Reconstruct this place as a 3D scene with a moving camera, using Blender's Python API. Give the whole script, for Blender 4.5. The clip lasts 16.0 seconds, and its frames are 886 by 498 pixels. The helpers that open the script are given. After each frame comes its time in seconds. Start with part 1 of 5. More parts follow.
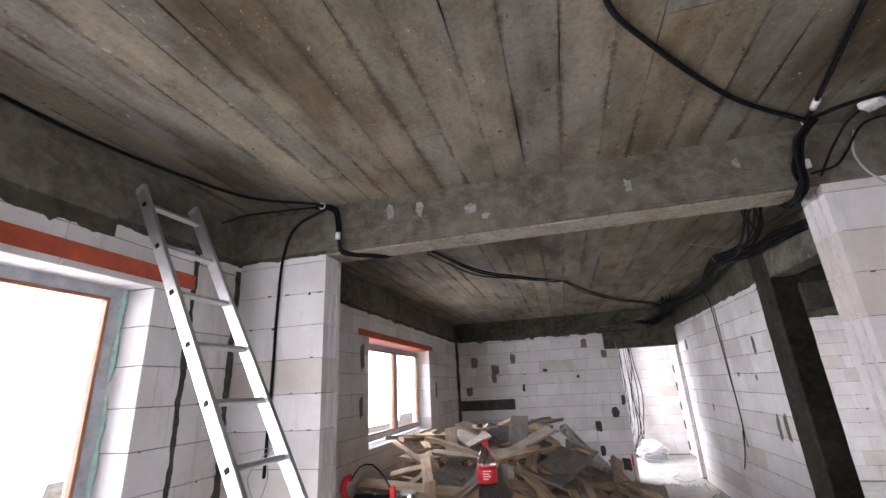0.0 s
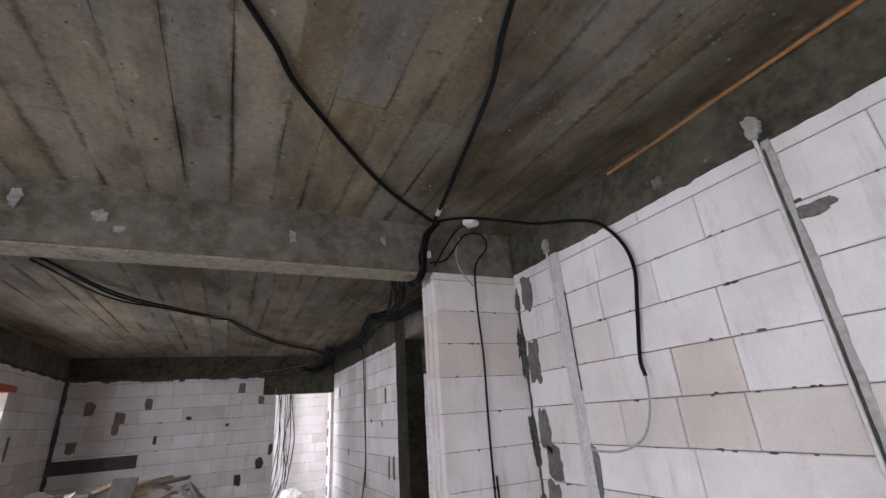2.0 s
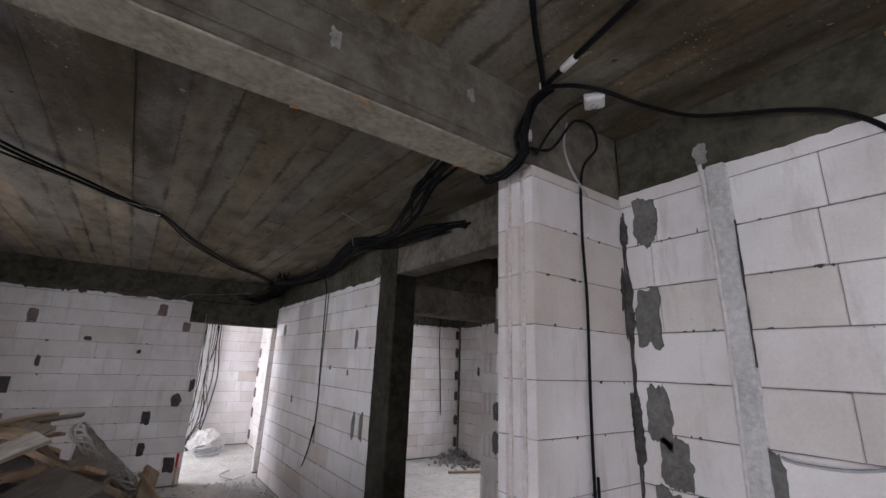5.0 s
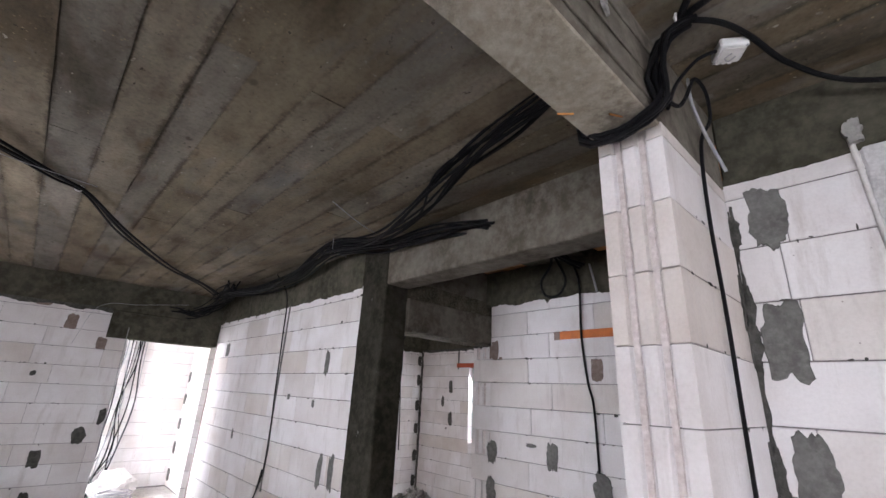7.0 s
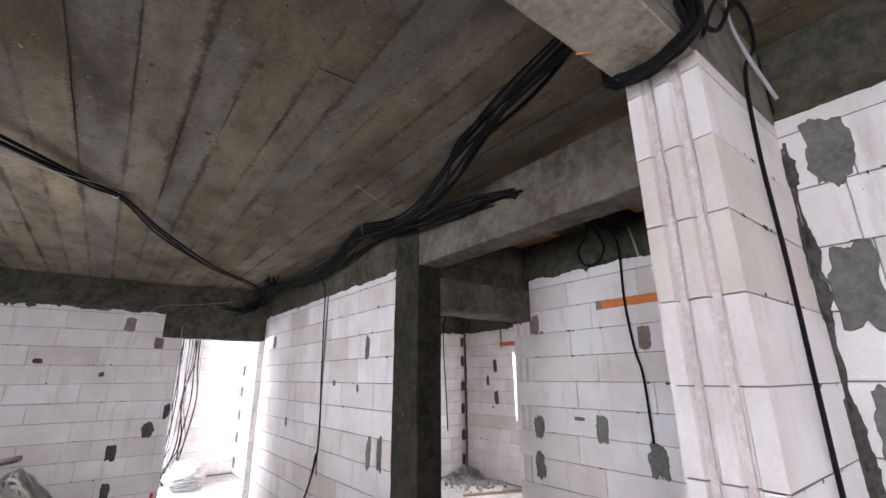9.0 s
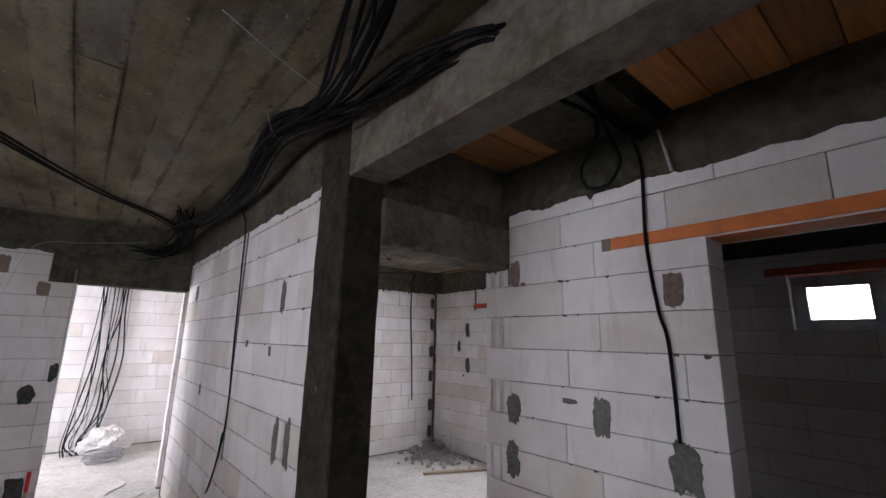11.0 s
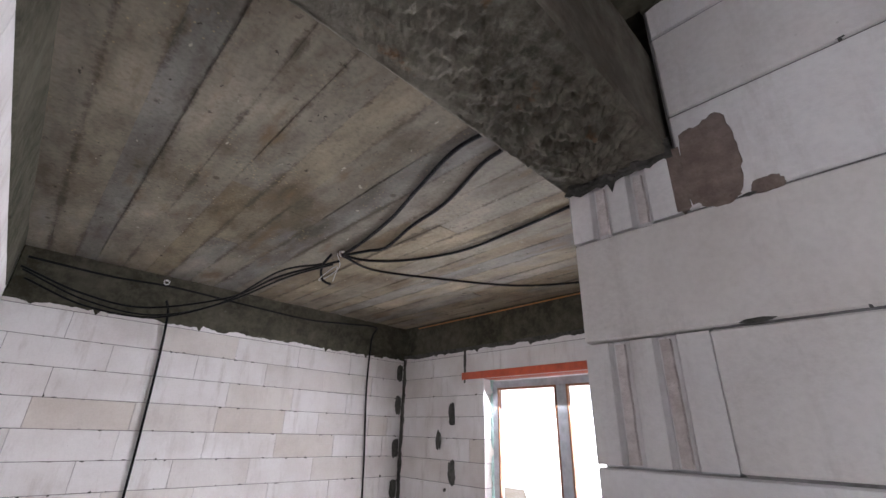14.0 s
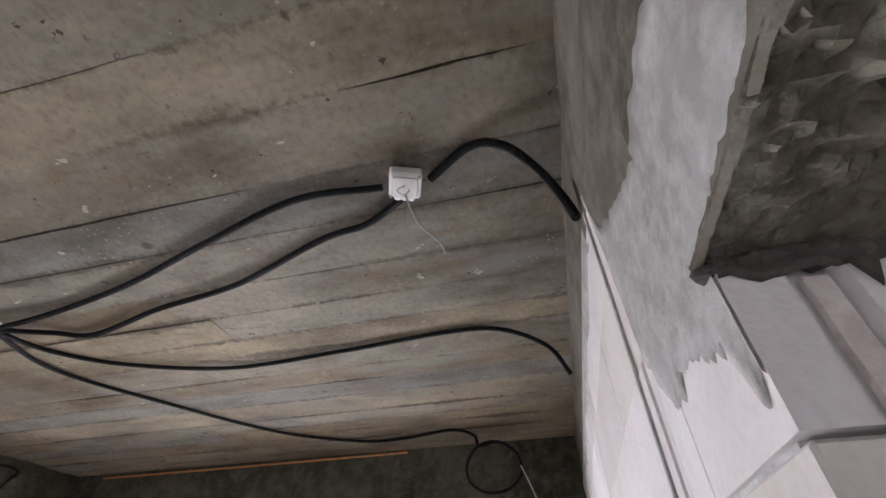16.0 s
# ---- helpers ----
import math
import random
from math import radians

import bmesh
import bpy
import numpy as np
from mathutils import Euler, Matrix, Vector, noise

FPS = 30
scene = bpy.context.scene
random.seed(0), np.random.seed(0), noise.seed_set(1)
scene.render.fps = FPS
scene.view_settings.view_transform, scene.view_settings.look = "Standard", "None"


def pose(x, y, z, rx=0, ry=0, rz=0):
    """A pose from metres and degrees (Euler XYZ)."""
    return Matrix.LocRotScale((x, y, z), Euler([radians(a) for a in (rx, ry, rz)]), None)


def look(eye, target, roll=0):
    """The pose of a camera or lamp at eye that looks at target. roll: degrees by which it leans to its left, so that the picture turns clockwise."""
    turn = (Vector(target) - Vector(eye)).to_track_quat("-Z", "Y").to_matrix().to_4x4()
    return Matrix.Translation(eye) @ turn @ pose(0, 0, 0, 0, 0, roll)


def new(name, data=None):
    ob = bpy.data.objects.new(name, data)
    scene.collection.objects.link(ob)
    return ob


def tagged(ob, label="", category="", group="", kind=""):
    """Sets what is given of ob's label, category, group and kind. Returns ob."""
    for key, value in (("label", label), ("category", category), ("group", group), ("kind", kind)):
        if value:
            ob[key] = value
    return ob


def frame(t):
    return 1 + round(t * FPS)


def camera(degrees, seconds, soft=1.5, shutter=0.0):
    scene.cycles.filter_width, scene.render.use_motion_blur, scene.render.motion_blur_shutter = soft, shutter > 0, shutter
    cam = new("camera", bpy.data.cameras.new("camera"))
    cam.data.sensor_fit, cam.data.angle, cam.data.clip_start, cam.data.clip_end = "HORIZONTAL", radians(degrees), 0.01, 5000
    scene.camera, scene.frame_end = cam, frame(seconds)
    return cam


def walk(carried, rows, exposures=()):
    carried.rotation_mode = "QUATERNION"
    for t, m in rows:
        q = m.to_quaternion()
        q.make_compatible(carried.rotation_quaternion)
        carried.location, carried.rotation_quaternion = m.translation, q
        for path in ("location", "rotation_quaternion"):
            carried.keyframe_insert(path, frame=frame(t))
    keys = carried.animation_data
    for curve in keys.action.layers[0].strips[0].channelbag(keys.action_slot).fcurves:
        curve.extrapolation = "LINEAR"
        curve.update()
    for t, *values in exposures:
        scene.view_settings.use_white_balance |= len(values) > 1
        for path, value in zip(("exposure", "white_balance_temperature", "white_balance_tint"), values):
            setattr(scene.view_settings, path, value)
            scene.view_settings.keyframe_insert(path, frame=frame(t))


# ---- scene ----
cam = camera(92.1, 16.0)
EXPOSURES = [(t, stops, 6280, 18) for t, stops in (
    (0, -0.12), (0.5, 0.05), (0.8, 0.55), (1.0, 0.75), (1.2, 0.38), (1.5, -0.22), (2.0, -0.55), (3.0, -0.88), (4.2, -0.9),
    (6.3, -0.75), (6.6, -0.48), (7.0, 0.06), (7.5, 0.48), (8.0, 0.68), (8.5, 0.68), (9.0, 0.18), (9.7, -0.58),
    (12.0, -0.72), (12.5, -0.55), (13.0, -0.6), (13.5, -0.4), (14.0, -0.22), (14.6, 0.16), (15.2, -0.02), (16.0, 0.03))]
PATH = [
    (0, (-0.11, -0.025, 1.638), (-0.584, 1.817, 2.257), -3.0),
    (0.5, (-0.139, -0.062, 1.63), (-0.492, 1.801, 2.266), -2.9),
    (1, (-0.054, -0.057, 1.639), (-0.016, 1.835, 2.286), -2.1),
    (1.5, (0.059, -0.06, 1.653), (0.594, 1.736, 2.352), -3.7),
    (2, (0.125, -0.05, 1.655), (0.96, 1.62, 2.371), -4.2),
    (2.5, (0.147, -0.027, 1.631), (1.082, 1.614, 2.29), -2.2),
    (3, (0.168, 0.04, 1.603), (1.174, 1.691, 2.117), 0.3),
    (3.5, (0.282, 0.265, 1.576), (1.257, 1.949, 2.038), 1.9),
    (4, (0.254, 0.538, 1.59), (1.239, 2.215, 2.055), 2.2),
    (4.2, (0.185, 0.684, 1.613), (1.167, 2.363, 2.078), 2.4),
    (6.3, (-0.036, 1.796, 1.723), (1.318, 3.119, 2.368), 1.8),
    (6.5, (-0.036, 1.856, 1.713), (1.318, 3.179, 2.358), 2.3),
    (7, (0.036, 1.969, 1.698), (1.317, 3.362, 2.345), 2.8),
    (7.5, (0.08, 2.035, 1.698), (1.256, 3.523, 2.334), 1.7),
    (8, (0.062, 2.029, 1.695), (1.141, 3.587, 2.333), 0.4),
    (8.5, (0.029, 1.987, 1.7), (1.114, 3.538, 2.343), 0.2),
    (9, (0.122, 2.002, 1.674), (1.291, 3.52, 2.245), -0.4),
    (9.5, (0.432, 2.089, 1.634), (1.718, 3.57, 2.027), 0.9),
    (9.7, (0.488, 2.131, 1.64), (1.783, 3.618, 1.977), -0.4),
    (11.8, (1.217, 3.074, 1.693), (2.475, 4.506, 2.299), 2.1),
    (12, (1.284, 3.15, 1.738), (2.667, 4.408, 2.449), -0.6),
    (12.5, (1.566, 3.384, 1.684), (3.052, 4.507, 2.411), -1.5),
    (13, (1.793, 3.667, 1.675), (3.189, 4.916, 2.376), -1.6),
    (13.5, (2.042, 4.026, 1.677), (3.43, 5.284, 2.378), -0.8),
    (14, (2.303, 4.342, 1.67), (3.563, 5.68, 2.46), 1.7),
    (14.5, (2.525, 4.589, 1.768), (3.842, 5.762, 2.712), 6.2),
    (15, (2.636, 4.817, 1.863), (4.109, 5.484, 3.041), 2.1),
    (15.5, (2.69, 4.89, 1.92), (4.165, 5.318, 3.201), 0.1),
    (16, (2.735, 4.86, 1.937), (4.187, 5.212, 3.267), -0.4),
]
walk(cam, [(t, look(eye, target, roll)) for t, eye, target, roll in PATH], exposures=EXPOSURES)

# ---- world and light ----
SUN_EL, SUN_ROT = radians(40), radians(250)
world = bpy.data.worlds.new("overcast_sky")
scene.world = world
world.use_nodes = True
wn = world.node_tree.nodes
sky = wn.new("ShaderNodeTexSky")
sky.sky_type, sky.sun_disc = "NISHITA", False
sky.sun_elevation, sky.sun_rotation = SUN_EL, SUN_ROT
sky.dust_density, sky.air_density = 4.0, 1.0
world.node_tree.links.new(sky.outputs[0], wn["Background"].inputs[0])
wn["Background"].inputs[1].default_value = 0.12

sun = new("sun", bpy.data.lights.new("sun", "SUN"))
sun.data.energy, sun.data.angle, sun.data.color = 0.8, radians(14), (1.0, 0.97, 0.93)
sun.matrix_basis = look((-20, -6, 18), (0, 2, 0))


def window_light(x, y, z, w, h, to, watts, color=(0.94, 0.97, 1.0)):
    """Daylight entering through an opening of w by h metres."""
    lamp = bpy.data.lights.new("window_daylight", "AREA")
    lamp.shape, lamp.size, lamp.size_y = "RECTANGLE", w, h
    lamp.energy, lamp.color = watts, color
    ob = new("window_daylight", lamp)
    ob.matrix_basis = look((x, y, z), to)
    return ob


window_light(-2.50, 0.65, 1.62, 2.1, 1.35, (0.6, 0.65, 0.7), 95)
window_light(0.2, -3.25, 1.60, 1.8, 1.3, (0.2, 0.0, 0.8), 75)
window_light(-2.50, 5.48, 1.70, 2.2, 1.05, (0.6, 5.48, 0.7), 85)
window_light(5.90, 6.44, 1.60, 1.5, 1.2, (3.4, 6.44, 0.0), 160)
window_light(-0.86, 10.0, 1.60, 1.8, 1.4, (1.5, 10.0, 0.8), 300)
window_light(5.90, 3.27, 2.08, 0.5, 0.4, (4.0, 3.27, 1.5), 5)

# ---- materials ----


def mat(name, rough=0.9, metal=0.0):
    m = bpy.data.materials.new(name)
    m.use_nodes = True
    b = m.node_tree.nodes["Principled BSDF"]
    b.inputs["Roughness"].default_value = rough
    b.inputs["Metallic"].default_value = metal
    return m, m.node_tree, b


def coords(nt, scale=(1, 1, 1)):
    geo = nt.nodes.new("ShaderNodeNewGeometry")
    mp = nt.nodes.new("ShaderNodeMapping")
    mp.inputs["Scale"].default_value = scale
    nt.links.new(geo.outputs["Position"], mp.inputs["Vector"])
    return mp.outputs[0]


def noise_tex(nt, vec, scale, detail=5, rough=0.6):
    n = nt.nodes.new("ShaderNodeTexNoise")
    n.inputs["Scale"].default_value, n.inputs["Detail"].default_value, n.inputs["Roughness"].default_value = scale, detail, rough
    nt.links.new(vec, n.inputs["Vector"])
    return n.outputs["Fac"]


def ramp(nt, fac, stops):
    r = nt.nodes.new("ShaderNodeValToRGB")
    while len(r.color_ramp.elements) < len(stops):
        r.color_ramp.elements.new(0.5)
    for e, (p, c) in zip(r.color_ramp.elements, stops):
        e.position, e.color = p, (*c, 1)
    nt.links.new(fac, r.inputs[0])
    return r.outputs[0]


def mix(nt, fac, a, b, mode="MIX"):
    n = nt.nodes.new("ShaderNodeMix")
    n.data_type, n.blend_type = "RGBA", mode
    for sock, v in ((n.inputs[0], fac), (n.inputs[6], a), (n.inputs[7], b)):
        if isinstance(v, (int, float)):
            sock.default_value = v
        elif isinstance(v, tuple):
            sock.default_value = (*v, 1)
        else:
            nt.links.new(v, sock)
    return n.outputs[2]


def bump(nt, b, height, strength=0.3, dist=0.01):
    n = nt.nodes.new("ShaderNodeBump")
    n.inputs["Strength"].default_value, n.inputs["Distance"].default_value = strength, dist
    nt.links.new(height, n.inputs["Height"])
    nt.links.new(n.outputs[0], b.inputs["Normal"])


def maths(nt, op, a, b):
    n = nt.nodes.new("ShaderNodeMath")
    n.operation = op
    for sock, v in zip(n.inputs, (a, b)):
        if isinstance(v, (int, float)):
            sock.default_value = v
        else:
            nt.links.new(v, sock)
    return n.outputs[0]


def mat_block():
    m, nt, b = mat("aerated_concrete", 0.95)
    v = coords(nt)
    info = nt.nodes.new("ShaderNodeObjectInfo")
    tone = ramp(nt, info.outputs["Random"], [(0.0, (0.60, 0.54, 0.485)), (0.10, (0.66, 0.62, 0.585)), (0.3, (0.715, 0.69, 0.685)), (0.7, (0.765, 0.745, 0.745)), (0.9, (0.71, 0.68, 0.67)), (1.0, (0.62, 0.585, 0.565))])
    big = noise_tex(nt, v, 2.2, 4)
    stain = ramp(nt, big, [(0.35, (0.84, 0.81, 0.79)), (0.6, (1, 1, 1))])
    c = mix(nt, 1.0, tone, stain, "MULTIPLY")
    smear = noise_tex(nt, coords(nt, (7, 7, 1.2)), 1.7, 6, 0.7)
    c = mix(nt, ramp(nt, smear, [(0.54, (0, 0, 0)), (0.72, (0.75, 0.75, 0.75))]), c, (0.50, 0.455, 0.43))
    fine = noise_tex(nt, v, 90, 3)
    c = mix(nt, 0.09, c, ramp(nt, fine, [(0.3, (0.4, 0.38, 0.37)), (0.6, (0.9, 0.88, 0.87))]))
    pits = nt.nodes.new("ShaderNodeTexVoronoi")
    pits.inputs["Scale"].default_value = 22
    nt.links.new(v, pits.inputs["Vector"])
    pit = ramp(nt, pits.outputs["Distance"], [(0.03, (0.45, 0.42, 0.4)), (0.075, (1, 1, 1))])
    gate = ramp(nt, noise_tex(nt, v, 4.5, 2), [(0.58, (0, 0, 0)), (0.63, (1, 1, 1))])
    c = mix(nt, gate, c, mix(nt, 1.0, c, pit, "MULTIPLY"))
    nt.links.new(c, b.inputs["Base Color"])
    bump(nt, b, maths(nt, "ADD", fine, maths(nt, "MULTIPLY", noise_tex(nt, v, 14, 5), 1.6)), 0.25, 0.004)
    return m


def mat_concrete(name, lo, mid, hi, grain=1.0, rough=0.9, rust=False):
    m, nt, b = mat(name, rough)
    b.inputs["Specular IOR Level"].default_value = 0.16
    v = coords(nt)
    a = noise_tex(nt, v, 2.6 * grain, 8, 0.65)
    c = ramp(nt, a, [(0.3, lo), (0.5, mid), (0.72, hi)])
    s = noise_tex(nt, v, 14 * grain, 6, 0.7)
    c = mix(nt, ramp(nt, s, [(0.42, (0, 0, 0)), (0.7, (0.6, 0.6, 0.6))]), c, tuple(min(1, q * 1.35) for q in hi))
    white = noise_tex(nt, v, 5.3 * grain, 7, 0.75)
    c = mix(nt, ramp(nt, white, [(0.66, (0, 0, 0)), (0.74, (0.5, 0.5, 0.5))]), c, (0.42, 0.41, 0.39))
    if rust:
        r = noise_tex(nt, v, 9, 6, 0.65)
        c = mix(nt, ramp(nt, r, [(0.64, (0, 0, 0)), (0.71, (0.7, 0.7, 0.7))]), c, (0.17, 0.088, 0.038))
    nt.links.new(c, b.inputs["Base Color"])
    bump(nt, b, maths(nt, "ADD", s, maths(nt, "MULTIPLY", noise_tex(nt, v, 60, 4), 0.5)), 0.6, 0.008)
    return m


def mat_board_ceiling():
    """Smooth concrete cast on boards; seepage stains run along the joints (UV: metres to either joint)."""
    m, nt, b = mat("board_marked_concrete", 0.82)
    b.inputs["Specular IOR Level"].default_value = 0.2
    v = coords(nt)
    geo = nt.nodes.new("ShaderNodeNewGeometry")
    tone = ramp(nt, geo.outputs["Random Per Island"], [(0.0, (0.158, 0.134, 0.100)), (0.15, (0.195, 0.168, 0.127)), (0.32, (0.176, 0.164, 0.148)), (0.48, (0.212, 0.184, 0.142)), (0.64, (0.160, 0.156, 0.152)), (0.82, (0.210, 0.182, 0.140)), (1.0, (0.165, 0.142, 0.106))])
    cloud = noise_tex(nt, coords(nt, (1, 0.5, 1)), 1.6, 6, 0.58)
    c = mix(nt, 1.0, tone, ramp(nt, cloud, [(0.34, (0.42, 0.37, 0.29)), (0.45, (0.84, 0.81, 0.75)), (0.55, (1.06, 1.04, 0.99)), (0.68, (1.42, 1.38, 1.30))]), "MULTIPLY")
    mid = noise_tex(nt, coords(nt, (1, 0.4, 1)), 6.0, 5, 0.6)
    c = mix(nt, 0.7, c, ramp(nt, mid, [(0.34, (0.56, 0.52, 0.46)), (0.5, (1, 1, 1)), (0.66, (1.28, 1.26, 1.22))]), "MULTIPLY")
    streak = noise_tex(nt, coords(nt, (15, 0.8, 15)), 1.2, 4, 0.5)
    c = mix(nt, 0.22, c, ramp(nt, streak, [(0.25, (0.55, 0.51, 0.47)), (0.52, (1, 1, 1)), (0.8, (1.3, 1.28, 1.25))]), "MULTIPLY")
    speck = noise_tex(nt, v, 48, 4, 0.65)
    c = mix(nt, 0.4, c, ramp(nt, speck, [(0.34, (0.55, 0.52, 0.48)), (0.5, (1, 1, 1)), (0.68, (1.3, 1.28, 1.25))]), "MULTIPLY")
    blot = noise_tex(nt, coords(nt, (1.6, 0.5, 1.6)), 2.1, 6, 0.6)
    c = mix(nt, ramp(nt, blot, [(0.56, (0, 0, 0)), (0.68, (0.5, 0.5, 0.5))]), c, (0.185, 0.186, 0.190))
    rust = noise_tex(nt, coords(nt, (2.4, 0.6, 2.4)), 3.0, 6, 0.62)
    c = mix(nt, ramp(nt, rust, [(0.58, (0, 0, 0)), (0.70, (0.65, 0.65, 0.65))]), c, (0.125, 0.082, 0.040))
    pale = noise_tex(nt, v, 8.5, 7, 0.75)
    c = mix(nt, ramp(nt, pale, [(0.64, (0, 0, 0)), (0.72, (0.5, 0.5, 0.5))]), c, (0.36, 0.345, 0.315))
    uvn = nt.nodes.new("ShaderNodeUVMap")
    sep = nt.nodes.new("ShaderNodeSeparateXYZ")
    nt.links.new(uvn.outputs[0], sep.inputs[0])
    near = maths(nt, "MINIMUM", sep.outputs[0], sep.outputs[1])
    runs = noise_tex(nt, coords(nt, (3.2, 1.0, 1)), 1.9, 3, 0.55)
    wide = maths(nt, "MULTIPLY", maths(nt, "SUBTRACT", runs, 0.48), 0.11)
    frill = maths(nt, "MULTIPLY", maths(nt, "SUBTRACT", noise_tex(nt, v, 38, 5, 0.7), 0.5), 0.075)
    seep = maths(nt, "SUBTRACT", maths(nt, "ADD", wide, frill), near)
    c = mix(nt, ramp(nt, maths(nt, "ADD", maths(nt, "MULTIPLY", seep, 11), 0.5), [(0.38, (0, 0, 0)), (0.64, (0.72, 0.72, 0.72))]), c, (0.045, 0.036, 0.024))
    pits = noise_tex(nt, v, 19, 5, 0.7)
    c = mix(nt, ramp(nt, pits, [(0.645, (0, 0, 0)), (0.69, (0.65, 0.65, 0.65))]), c, (0.055, 0.045, 0.032))
    knots = nt.nodes.new("ShaderNodeTexVoronoi")
    knots.inputs["Scale"].default_value = 3.3
    nt.links.new(coords(nt, (1, 0.8, 0)), knots.inputs["Vector"])
    c = mix(nt, ramp(nt, knots.outputs["Distance"], [(0.035, (0.75, 0.75, 0.75)), (0.07, (0, 0, 0))]), c, (0.055, 0.044, 0.030))
    grains = nt.nodes.new("ShaderNodeTexVoronoi")
    grains.inputs["Scale"].default_value = 42
    nt.links.new(v, grains.inputs["Vector"])
    spot = maths(nt, "MULTIPLY", ramp(nt, grains.outputs["Distance"], [(0.10, (1, 1, 1)), (0.22, (0, 0, 0))]), ramp(nt, noise_tex(nt, v, 3.1, 5, 0.65), [(0.50, (0, 0, 0)), (0.66, (0.85, 0.85, 0.85))]))
    c = mix(nt, spot, c, (0.34, 0.27, 0.16))
    flake = noise_tex(nt, coords(nt, (1, 0.55, 1)), 27, 3, 0.5)
    c = mix(nt, ramp(nt, flake, [(0.725, (0, 0, 0)), (0.745, (0.7, 0.7, 0.7))]), c, (0.38, 0.35, 0.30))
    scab = noise_tex(nt, coords(nt, (1, 0.7, 1)), 24, 4, 0.6)
    c = mix(nt, ramp(nt, scab, [(0.68, (0, 0, 0)), (0.70, (0.85, 0.85, 0.85))]), c, (0.032, 0.026, 0.018))
    c = mix(nt, 1.0, c, (0.95, 0.94, 0.92), "MULTIPLY")
    nt.links.new(c, b.inputs["Base Color"])
    fine = noise_tex(nt, coords(nt, (30, 14, 30)), 2.0, 5, 0.6)
    bump(nt, b, maths(nt, "ADD", maths(nt, "MULTIPLY", fine, 0.3), maths(nt, "ADD", pale, mid)), 0.45, 0.007)
    return m


def mat_wood(name, dark, light, scale=(3, 18, 18), rough=0.75):
    m, nt, b = mat(name, rough)
    tc = nt.nodes.new("ShaderNodeTexCoord")
    mp = nt.nodes.new("ShaderNodeMapping")
    mp.inputs["Scale"].default_value = scale
    nt.links.new(tc.outputs["Object"], mp.inputs["Vector"])
    g = noise_tex(nt, mp.outputs[0], 2.0, 6, 0.6)
    c = ramp(nt, g, [(0.3, dark), (0.7, light)])
    info = nt.nodes.new("ShaderNodeObjectInfo")
    c = mix(nt, 1.0, c, ramp(nt, info.outputs["Random"], [(0.0, (0.6, 0.6, 0.62)), (0.5, (0.95, 0.93, 0.9)), (1.0, (1.15, 1.1, 1.0))]), "MULTIPLY")
    d = noise_tex(nt, coords(nt), 5, 6, 0.7)
    c = mix(nt, ramp(nt, d, [(0.5, (0, 0, 0)), (0.7, (0.6, 0.6, 0.6))]), c, (0.16, 0.145, 0.13))
    nt.links.new(c, b.inputs["Base Color"])
    bump(nt, b, g, 0.4, 0.004)
    return m


def mat_plain(name, color, rough=0.6, metal=0.0, vary=0.25, scale=8.0):
    m, nt, b = mat(name, rough, metal)
    f = noise_tex(nt, coords(nt), scale, 6, 0.65)
    dark = tuple(q * (1 - vary) for q in color)
    lite = tuple(min(1, q * (1 + vary)) for q in color)
    nt.links.new(ramp(nt, f, [(0.3, dark), (0.7, lite)]), b.inputs["Base Color"])
    nt.links.new(ramp(nt, f, [(0.3, (rough * 0.8,) * 3), (0.7, (min(1, rough * 1.2),) * 3)]), b.inputs["Roughness"])
    bump(nt, b, noise_tex(nt, coords(nt), scale * 9, 3), 0.15, 0.002)
    return m


def mat_glass(name, color=(1, 1, 1), rough=0.0):
    m, nt, b = mat(name, rough)
    b.inputs["Base Color"].default_value = (*color, 1)
    b.inputs["Transmission Weight"].default_value = 1.0
    b.inputs["IOR"].default_value = 1.45
    return m


def mat_glow(name, color, strength):
    m, nt, b = mat(name)
    b.inputs["Base Color"].default_value = (*color, 1)
    b.inputs["Emission Color"].default_value = (*color, 1)
    b.inputs["Emission Strength"].default_value = strength
    return m


M_BLOCK = mat_block()
M_MORTAR = mat_concrete("bed_mortar", (0.16, 0.15, 0.14), (0.24, 0.23, 0.22), (0.34, 0.33, 0.31), 3)
M_JOINT = mat_concrete("thin_bed_adhesive", (0.09, 0.085, 0.08), (0.16, 0.152, 0.147), (0.26, 0.25, 0.245), 3)
# Tan for strips that put the brownish groove shadow into colour.
M_TAN = mat_concrete("tan_groove_shade", (0.46, 0.395, 0.37), (0.55, 0.485, 0.46), (0.63, 0.58, 0.56), 3)
M_PLASTER = mat_concrete("cement_plaster", (0.26, 0.25, 0.235), (0.34, 0.33, 0.315), (0.42, 0.41, 0.395), 2)
M_PATCH = mat_concrete("patch_mortar", (0.085, 0.083, 0.075), (0.125, 0.122, 0.113), (0.18, 0.175, 0.165), 3)
M_CHASE = mat_concrete("pale_chase_filler", (0.36, 0.355, 0.35), (0.47, 0.465, 0.46), (0.58, 0.575, 0.57), 3)
M_PATCH_BROWN = mat_concrete("brown_patch_mortar", (0.135, 0.098, 0.083), (0.18, 0.135, 0.115), (0.235, 0.182, 0.16), 3)
M_DARK_MORTAR = mat_concrete("dark_mortar", (0.035, 0.034, 0.03), (0.06, 0.058, 0.052), (0.11, 0.105, 0.095), 3)
# Dark olive concrete, with a little of the hall's shade put into it.
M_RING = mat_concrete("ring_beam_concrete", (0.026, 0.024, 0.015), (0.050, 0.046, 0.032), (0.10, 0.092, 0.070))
M_BEAM = mat_concrete("beam_concrete", (0.056, 0.047, 0.034), (0.105, 0.091, 0.071), (0.18, 0.163, 0.136))
